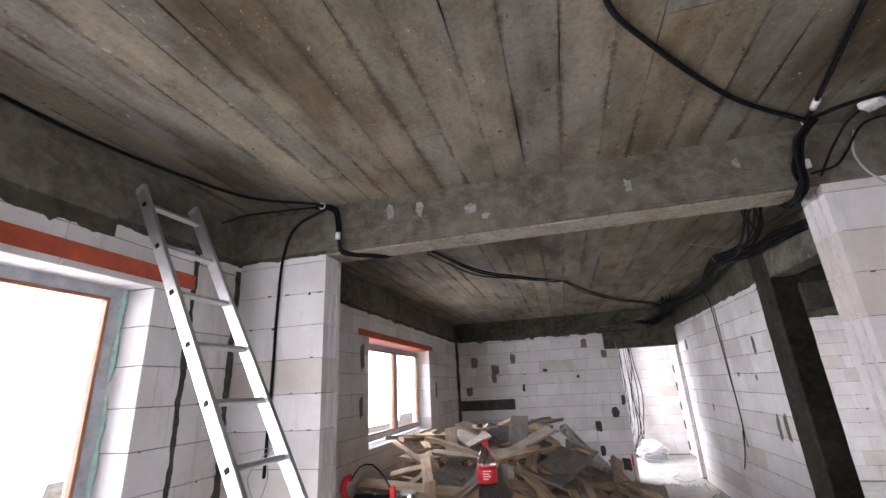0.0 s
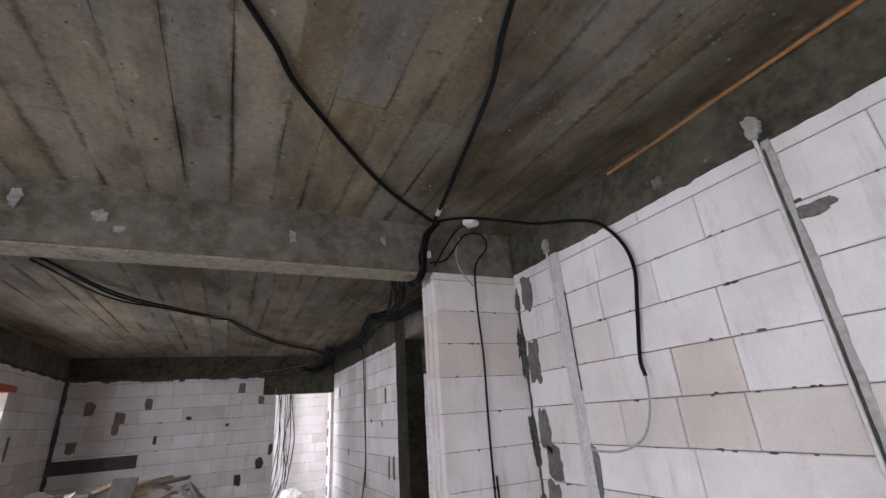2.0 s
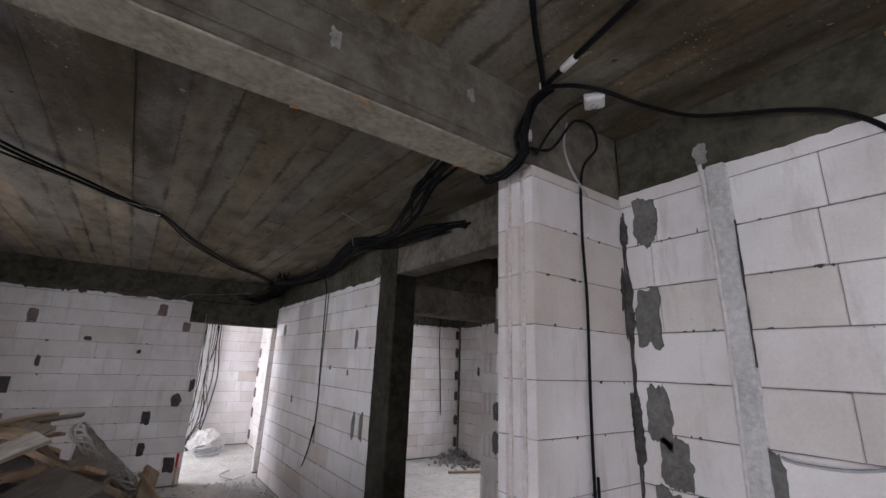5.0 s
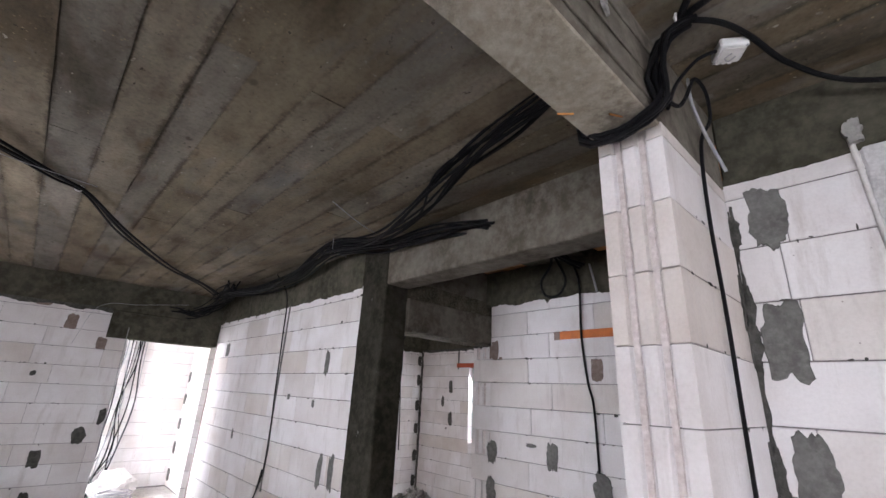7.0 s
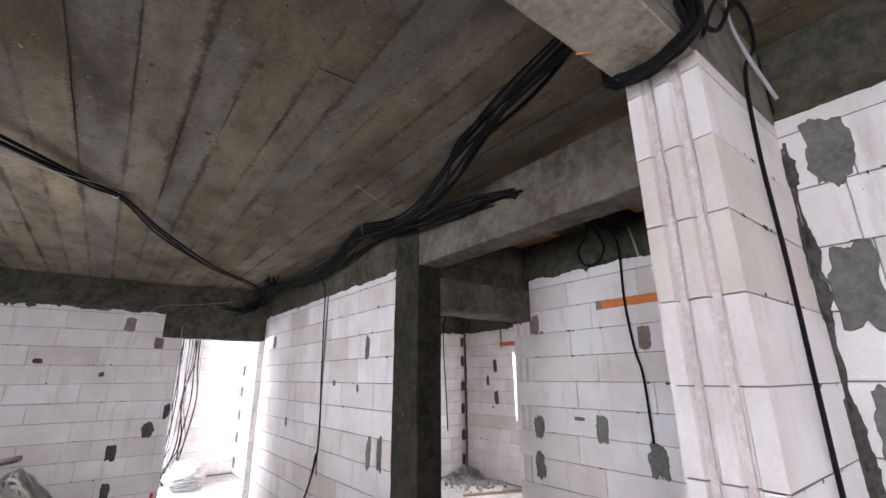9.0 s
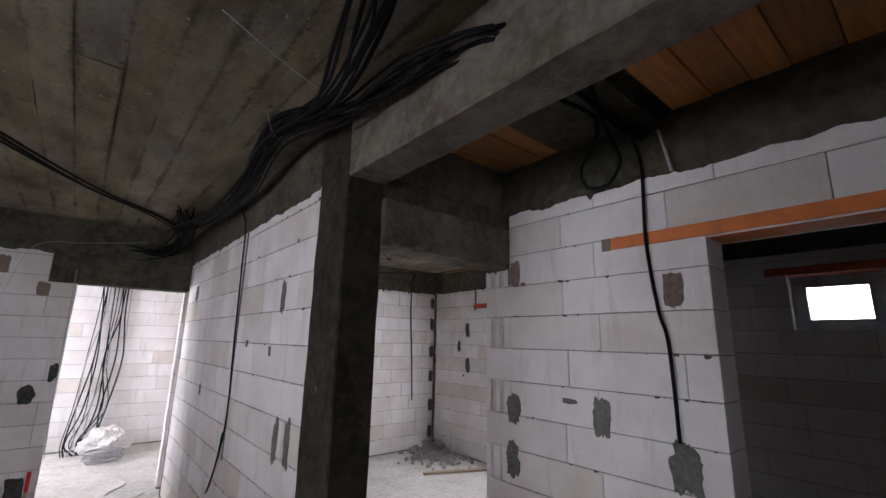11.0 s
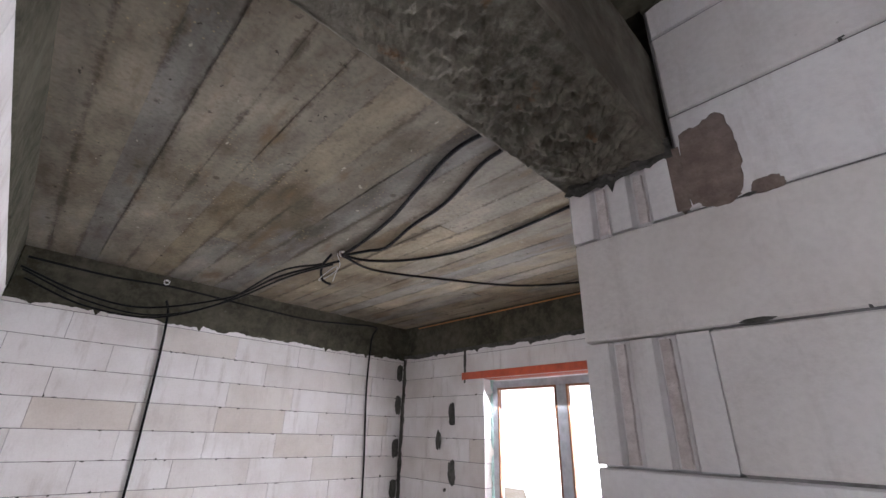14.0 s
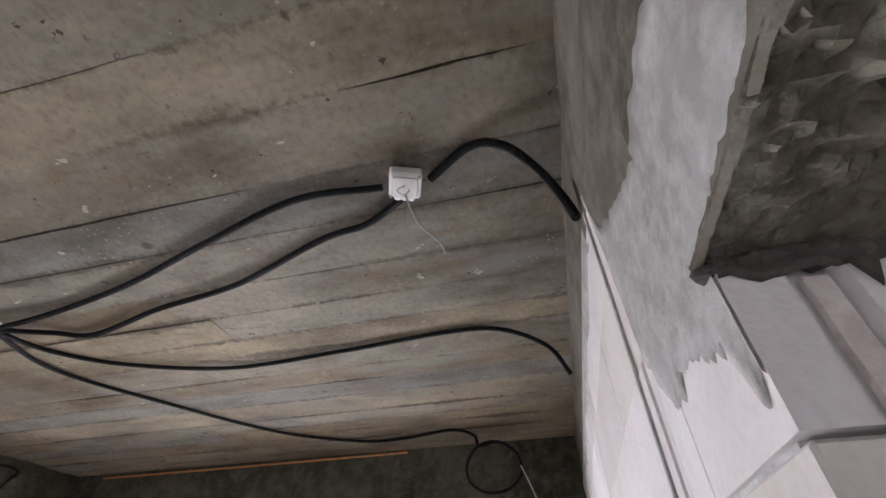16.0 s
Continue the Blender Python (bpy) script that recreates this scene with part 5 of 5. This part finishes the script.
heap = []
for k in range(340):
    x, y = rnd.uniform(-1.85, 0.62), 5.35 + 1.75 * rnd.uniform(-1, 1)
    z = heap_z(x, y)
    inner = rnd.random() < 0.35
    e = 0.08
    sx, sy = (heap_z(x + e, y) - heap_z(x - e, y)) / (2 * e), (heap_z(x, y + e) - heap_z(x, y - e)) / (2 * e)
    nrm = Vector((-sx * 0.8, -sy * 0.8, 1)).normalized()
    big = rnd.random() < 0.3 and y < 5.2 and x > -1.3
    l, w, t = (rnd.uniform(0.5, 1.0), rnd.uniform(0.22, 0.4), 0.02) if big else (rnd.choice((0.4, 0.6, 0.8, 1.0, 1.3)), rnd.choice((0.05, 0.08, 0.10, 0.13)), rnd.choice((0.022, 0.025, 0.04)))
    material = M_GREYPLANK if big or rnd.random() < 0.12 else M_PLANK
    q = nrm.to_track_quat("Z", "X") if abs(nrm.z) < 0.999 else Euler((0, 0, 0)).to_quaternion()
    rot = q.to_matrix().to_4x4() @ pose(0, 0, 0, rnd.gauss(0, 6), rnd.gauss(0, 6), rnd.gauss(35, 28) + (90 if rnd.random() < 0.3 else 0))
    lift = max(0.03, z * (rnd.uniform(0.35, 0.8) if inner else rnd.uniform(0.85, 1.0)))
    ext = abs((rot @ Vector((l / 2, 0, 0))).z) + abs((rot @ Vector((0, w / 2, 0))).z)
    lift = max(lift, ext + 0.015)
    side = abs((rot @ Vector((l / 2, 0, 0))).x) + abs((rot @ Vector((0, w / 2, 0))).x)
    x = max(x, XL + 0.03 + side)
    ob = new("board", plank_mesh(l, w, t, material))
    ob.matrix_basis = Matrix.Translation((x, y, lift)) @ rot
    tagged(ob, "grey weathered formwork board lying in the scrap heap" if material == M_GREYPLANK else "split pale wooden board lying in the scrap heap", "board", "scrap heap boards")


def lay(p, q, w, t, material, label, roll=0):
    """A board from p to q."""
    p, q = Vector(p), Vector(q)
    d = q - p
    ob = new("board", plank_mesh(d.length, w, t, material))
    ob.matrix_basis = Matrix.Translation((p + q) / 2) @ d.to_track_quat("X", "Z").to_matrix().to_4x4() @ pose(0, 0, 0, roll)
    return tagged(ob, label, "board", "scrap heap boards")


lay((-1.25, 4.3, 0.72), (-0.42, 5.75, 1.16), 0.22, 0.022, M_GREYPLANK, "long pale grey board lying on top of the scrap heap", 15)
lay((-0.72, 4.55, 0.65), (-0.66, 5.15, 1.28), 0.20, 0.022, M_GREYPLANK, "wide grey board propped up against the scrap heap")
lay((-1.75, 5.0, 0.86), (-0.75, 5.55, 1.25), 0.09, 0.03, M_PLANK, "long splintered pale board across the heap", 8)
lay((-1.85, 4.9, 0.88), (-0.85, 5.75, 1.20), 0.07, 0.03, M_PLANK, "long splintered pale board across the heap", -12)
lay((0.22, 4.85, 0.42), (0.36, 6.0, 0.72), 0.13, 0.035, M_PLANK, "brown plank leaning on the edge of the heap", 40)
lay((0.62, 5.1, 0.10), (0.66, 6.1, 0.42), 0.40, 0.02, M_GREYPLANK, "grey plywood sheet leaning on the edge of the heap", 10)
lay((-0.75, 4.05, 0.62), (-0.1, 4.85, 0.95), 0.34, 0.02, M_GREYPLANK, "dark grey plywood offcut on the scrap heap", 20)
lay((-1.5, 3.85, 0.50), (-0.9, 4.4, 0.92), 0.36, 0.02, M_GREYPLANK, "dark grey plywood offcut on the scrap heap", -8)
lay((-0.35, 4.5, 0.82), (0.0, 5.4, 0.92), 0.30, 0.02, M_GREYPLANK, "dark grey plywood offcut on the scrap heap", 14)
# coil of pale hose on the heap
hose = []
for k in range(60):
    a = k * 0.62
    hose.append((0.02 + (0.30 + 0.05 * math.sin(k * 1.7)) * math.cos(a) * 0.8, 5.88 + 0.3 * math.sin(a), 0.85 - 0.32 * math.cos(a) * 0.8 + 0.04 * math.sin(k * 2.3)))
cable(hose, 0.010, mat_plain("pale_hose", (0.50, 0.50, 0.46), 0.6, 0, 0.2, 20), "tangled pale cable coil draped over the scrap heap", name="cable_coil", group="cable coils")

# ---- work table and what lies on it ----
TZ = 0.94
table = thing("work_table", "makeshift site table with a dusty white top", "table", at=(-0.45, 2.58, 0))
M_TOP = mat_plain("dusty_white_board", (0.55, 0.57, 0.58), 0.6, 0, 0.15, 9)
part("tabletop", box_bm(-1.25, 0.83, -0.03, 0.28, TZ - 0.03, TZ, bev=0.004), M_TOP, table)
for sx in (-1.1, 0.7):
    for sy in (0.0, 0.24):
        part("leg", box_bm(sx - 0.03, sx + 0.03, sy - 0.03, sy + 0.03, 0.0, TZ - 0.03, bev=0.004), M_PLANK, table)
    part("crossbar", box_bm(sx - 0.02, sx + 0.02, 0.03, 0.21, 0.4, 0.47, bev=0.003), M_PLANK, table)


def lathe(profile, sides=24):
    bm = bmesh.new()
    rings = [[bm.verts.new((r * math.cos(2 * math.pi * k / sides), r * math.sin(2 * math.pi * k / sides), z)) for k in range(sides)] for r, z in profile]
    for a, b in zip(rings, rings[1:]):
        for k in range(sides):
            bm.faces.new((a[k], a[(k + 1) % sides], b[(k + 1) % sides], b[k]))
    bm.faces.new(rings[0][::-1])
    bm.faces.new(rings[-1])
    return bm


bottle = thing("soda_bottle", "half-full plastic bottle of dark cola with red label", "bottle", at=(-0.628, 2.76, TZ))
bottle.scale = (1.1, 1.1, 1.1)
M_PET = mat_glass("clear_plastic", (0.93, 0.95, 0.95), 0.02)
M_RED = mat_plain("red_print", (0.55, 0.012, 0.02), 0.35, 0, 0.1, 20)
body = part("body", lathe([(0.045, 0.0), (0.053, 0.008), (0.054, 0.09), (0.050, 0.12), (0.054, 0.15), (0.054, 0.215), (0.050, 0.245), (0.036, 0.285), (0.018, 0.315), (0.014, 0.325), (0.014, 0.335)]), M_PET, bottle, smooth=True)
body.visible_shadow = False
part("cola", lathe([(0.043, 0.003), (0.051, 0.010), (0.052, 0.09), (0.048, 0.12), (0.051, 0.145)]), mat_plain("dark_cola", (0.012, 0.005, 0.004), 0.1, 0, 0.1), bottle, "dark cola filling the lower half", smooth=True)
lab = part("label", lathe([(0.0548, 0.145), (0.0548, 0.222)]), M_RED, bottle, "red printed paper label", smooth=True)
for k, (zz, l) in enumerate(((0.205, 0.05), (0.192, 0.036), (0.180, 0.044), (0.168, 0.03))):
    bars = bmesh.new()
    for j in range(6):
        a = radians(-100 + j * l * 160)
        add_box(bars, -0.004, 0.004, -0.0005, 0.0005, zz - 0.002, zz + 0.002, m=pose(0, 0, 0, 0, 0, math.degrees(a) + 90) @ Matrix.Translation((0, -0.0553, 0)))
    part("print_line", bars, M_WHITE, lab, "white print lines")
part("cap", lathe([(0.0165, 0.327), (0.0165, 0.347), (0.014, 0.350)]), M_RED, bottle, "red screw cap", smooth=True)

drill = thing("power_drill", "red and black corded power drill lying on the table", "drill", at=(-1.43, 2.66, TZ))
part("housing", tube_bm([(0.0, 0, 0.075), (0.06, 0, 0.08), (0.18, 0, 0.078), (0.22, 0, 0.075)], 0.036, 0.02, 12), M_CABLE, drill, "black motor housing", smooth=True)
part("handle", tube_bm([(0.0, 0, 0.03), (-0.05, 0, 0.07), (-0.085, 0, 0.13), (-0.07, 0, 0.19), (-0.03, 0, 0.20)], 0.021, 0.02, 10), M_RED, drill, "red moulded handle", smooth=True)
part("chuck", lathe([(0.022, 0.0), (0.024, 0.03), (0.016, 0.06), (0.006, 0.07)]), M_ALU, drill, "steel chuck", smooth=True).matrix_basis = pose(0.22, 0, 0.075, 0, 90, 0)
part("cord", tube_bm([(-0.03, 0, 0.19), (0.0, 0.05, 0.25), (0.07, 0.08, 0.26), (0.15, 0.1, 0.18), (0.22, 0.12, 0.06), (0.35, 0.1, 0.012)], 0.005), M_CABLE, drill, smooth=True)
clamp = thing("bar_clamp", "red bar clamp lying on the table", "clamp", at=(-1.28, 2.60, TZ))
part("bar", box_bm(-0.2, 0.2, -0.008, 0.008, 0.0, 0.02, bev=0.002), M_ALU, clamp)
part("jaw", box_bm(0.10, 0.13, -0.012, 0.012, 0.02, 0.17, bev=0.004), M_RED, clamp)
part("jaw", box_bm(-0.16, -0.13, -0.012, 0.012, 0.02, 0.10, bev=0.004), M_RED, clamp)
tub = thing("plastic_tub", "clear plastic tub on the table", "tub", at=(-1.10, 2.68, TZ))
part("body", lathe([(0.035, 0.0), (0.042, 0.11), (0.044, 0.112)]), M_PET, tub, smooth=True)
part("lid", lathe([(0.046, 0.112), (0.046, 0.122)]), M_TUBE, tub)
jar = thing("green_cup", "pale green plastic cup standing on the table", "cup", at=(-0.14, 2.70, TZ))
M_MINT = mat_plain("mint_plastic", (0.30, 0.42, 0.37), 0.4, 0, 0.1, 20)
part("body", lathe([(0.036, 0.0), (0.040, 0.07), (0.040, 0.075), (0.037, 0.075), (0.034, 0.006)]), M_MINT, jar, smooth=True)
tape = thing("tape_roll", "black roll of insulating tape on the table", "tape roll", at=(0.26, 2.76, TZ))
part("tape", lathe([(0.075, 0.0), (0.078, 0.006), (0.078, 0.032), (0.075, 0.036), (0.046, 0.036), (0.044, 0.0)]), M_CABLE, tape, smooth=True)
part("core", lathe([(0.043, 0.001), (0.043, 0.034), (0.039, 0.034), (0.039, 0.001)]), M_PLANK, tape, "cardboard core")
pack = thing("screw_pack", "small white and blue pack of fixings on the table", "pack", at=(0.06, 2.72, TZ))
part("carton", box_bm(-0.055, 0.055, -0.03, 0.03, 0.0, 0.035, bev=0.003), M_WHITE, pack)
part("print_band", box_bm(-0.0555, 0.0555, -0.0305, 0.0305, 0.012, 0.024), mat_plain("blue_print", (0.06, 0.13, 0.35), 0.5), pack, "blue printed band")
cable([(-0.36, 2.68, TZ + 0.012), (-0.30, 2.62, TZ + 0.03), (-0.24, 2.64, TZ + 0.04), (-0.2, 2.70, TZ + 0.02), (-0.26, 2.76, TZ + 0.012), (-0.34, 2.74, TZ + 0.03)], 0.006, M_TUBE, "white cable coiled on the table")

# ---- floor clutter ----
M_YELLOW = mat_plain("yellow_film", (0.62, 0.42, 0.02), 0.35, 0, 0.2, 15)


def crumple(name, label, category, at, size, material, seed, amp=0.35):
    bm = bmesh.new()
    bmesh.ops.create_icosphere(bm, subdivisions=4, radius=1.0)
    for v in bm.verts:
        p = v.co.copy()
        d = 1 + amp * noise.noise(p * 1.6 + Vector((seed, 0, 0))) + amp * 0.8 * abs(noise.noise(p * 4 + Vector((0, seed, 0))))
        v.co = Vector((p.x * size[0] * d, p.y * size[1] * d, max(0.0, p.z * size[2] * d + size[2] * 0.75)))
    ob = tagged(part(name, bm, material), label, category)
    ob.location = at
    return ob


crumple("yellow_bag", "crumpled yellow plastic bag on the floor beside the heap", "bag", (0.98, 5.95, 0.0), (0.22, 0.15, 0.07), M_YELLOW, 3)
crumple("yellow_bag", "torn yellow plastic bag on the floor beside the heap", "bag", (1.22, 5.65, 0.0), (0.15, 0.10, 0.05), M_YELLOW, 5)
crumple("clear_bag", "crumpled clear plastic sack on the corridor floor", "bag", (1.48, 10.75, 0.0), (0.26, 0.22, 0.2), M_TUBE, 8)
for k in range(3):
    lay((0.98 + 0.07 * k, 5.72, 0.03), (1.0 + 0.05 * k, 6.1, 0.14), 0.05, 0.022, M_GREYPLANK, "dark offcut under the yellow bag", 30)
stick = thing("marker_stick", "wooden stake with a red painted top leaning on the wall", "stake", at=(0.80, 8.36, 0))
part("stake", box_bm(-0.014, 0.014, -0.012, 0.012, 0.0, 0.27, bev=0.003), M_PLANK, stick)
part("red_top", box_bm(-0.0155, 0.0155, -0.0135, 0.0135, 0.25, 0.42, bev=0.003), M_RED, stick, "red painted end")
roll = [(1.45 + (0.20 + 0.03 * math.sin(k * 0.9)) * math.cos(k * 0.55), 10.3 + (0.20 + 0.03 * math.sin(k * 1.3)) * math.sin(k * 0.55), 0.012 + 0.0021 * k) for k in range(70)]
cable(roll, 0.009, M_GREY_CABLE, "coil of grey cable on the corridor floor", name="cable_coil", group="cable coils")
for k in range(13):
    x = 1.12 + 0.032 * k
    r = random.Random(k)
    cable([(x + r.uniform(-0.05, 0.05), 11.17, 2.75), (x + r.uniform(-0.06, 0.06), 11.14, 2.0), (x + r.uniform(-0.08, 0.08), 11.12, 1.3), (x + r.uniform(-0.1, 0.06), 11.08, 0.6), (x - 0.12 + r.uniform(-0.1, 0.1), 11.0, 0.15), (x - 0.1, 10.8, 0.02)], 0.010 if k % 3 else 0.006, M_GREY_CABLE if k % 5 == 2 else M_CABLE, "cable hanging down the bright corridor wall")
cable([(1.55, 9.6, 0.008), (1.62, 9.1, 0.008), (1.42, 8.75, 0.008), (1.55, 8.4, 0.008), (1.45, 8.0, 0.008), (1.30, 7.5, 0.008)], 0.007, M_TUBE, "white cable lying on the dusty floor")
cable([(1.75, 8.6, 0.008), (1.60, 8.45, 0.008), (1.45, 8.42, 0.008)], 0.005, M_GREY_CABLE, "grey cable offcut on the dusty floor")
pipe = tagged(part("pipe_offcut", tube_bm([(1.68, 7.05, 0.03), (1.80, 6.72, 0.03)], 0.03, 0.1, 14), M_TUBE, smooth=True), "short white pipe offcut on the floor by the wall", "pipe offcut")
# rubble in the far room and grit along the walls
bm = bmesh.new()
r = random.Random(9)
for k in range(260):
    x, y = 5.25 + r.gauss(0, 0.22), 7.95 + r.gauss(0, 0.3)
    x, y = min(x, 5.52), min(y, 8.38)
    s = r.uniform(0.012, 0.05)
    z = max(s * 0.6, 0.22 - 0.6 * math.hypot(x - 5.4, y - 8.2)) * r.uniform(0.4, 1.0)
    bmesh.ops.create_icosphere(bm, subdivisions=1, radius=s, matrix=Matrix.Translation((x, y, z)) @ pose(0, 0, 0, r.uniform(0, 90), r.uniform(0, 90), 0) @ Matrix.Diagonal((1, r.uniform(0.5, 1), r.uniform(0.4, 0.9), 1)))
tagged(part("rubble", bm, M_MORTAR), "small heap of block rubble in the room corner", "rubble", kind="stuff")
lay((4.6, 7.35, 0.02), (5.4, 7.0, 0.02), 0.06, 0.03, M_PLANK, "pale batten on the far room floor")
bm = bmesh.new()
for k in range(240):
    side = r.random()
    if side < 0.45:
        x, y = 1.83 - abs(r.gauss(0, 0.12)), r.uniform(4.9, 8.3)
    elif side < 0.75:
        x, y = r.uniform(0.2, 1.8), 8.35 - abs(r.gauss(0, 0.2))
    else:
        x, y = r.uniform(0.2, 1.8), r.uniform(5.5, 8.3)
    s = r.uniform(0.004, 0.018)
    bmesh.ops.create_icosphere(bm, subdivisions=1, radius=s, matrix=Matrix.Translation((x, y, s * 0.4)) @ Matrix.Diagonal((1, r.uniform(0.6, 1.4), 0.7, 1)))
tagged(part("grit", bm, M_PLASTER), "mortar crumbs scattered over the dusty floor", "grit", kind="stuff")


def chips(wall, axis, face, out, lo, hi, top, base, course, seed, per=9, gaps=()):
    """Broken arrises along the bed joints: small dark, uneven nicks."""
    rd = random.Random(seed)
    bm = bmesh.new()
    z = base + course
    while z < top - 0.05:
        for k in range(int((hi - lo) * per)):
            u = rd.uniform(lo, hi)
            if any(g[0] - 0.08 < u < g[1] + 0.08 and g[2] - 0.1 < z < g[3] + 0.1 for g in gaps):
                continue
            w, h = rd.uniform(0.006, 0.045) * rd.uniform(0.4, 1.4), rd.uniform(0.002, 0.008) * (2.2 if rd.random() < 0.08 else 1)
            m = rd.randint(5, 8)
            up = rd.random() < 0.5
            ring = []
            for q in range(m):
                a = 2 * math.pi * q / m
                r_ = rd.uniform(0.6, 1.1)
                p = (u + math.cos(a) * w * r_ / 2, face + out * 0.0032, z + math.sin(a) * h * r_ + (h * 0.5 if up else -h * 0.5))
                ring.append(bm.verts.new(p if axis == "x" else (p[1], p[0], p[2])))
            bm.faces.new(ring)
        z += course
    ob = part("joint_nicks", bm, M_DARK_MORTAR, wall, "dark broken nicks along the joints")
    ob["kind"] = "stuff"


chips(wall_east, "y", XR, -1, -1.0, 2.3, 2.5, 0.024, 0.2035, 1, 7)
chips(wall_inner, "y", XR, -1, YC2, 8.35, 2.5, 0.02, 0.2005, 2, 9)
chips(wall_north, "x", YF, -1, -2.1, 1.8, 2.47, 0.02, 0.2, 3, 8, [(0.6, 1.9, 0, 3)])
chips(wall_stair, "y", XW, -1, 3.4, 4.5, 2.5, 0.076, 0.194, 4, 6)
chips(wall_bed_north, "x", 8.47, -1, 2.1, 5.55, 2.47, 0.02, 0.2, 5, 8)
chips(wall_bed_east, "y", XE, -1, 7.3, 8.4, 2.47, 0.02, 0.2, 6, 6)
chips(wall_west, "y", XL, 1, 1.75, 8.3, 2.47, 0.02, 0.2, 7, 6, [(4.3, 6.7, 1.0, 2.4)])
chips(pier_left, "x", YP, -1, -2.1, -1.52, 2.5, 0.024, 0.203, 8, 9)
chips(pier_right, "x", YP, -1, 1.26, 1.8, 2.5, 0.024, 0.203, 9, 9)
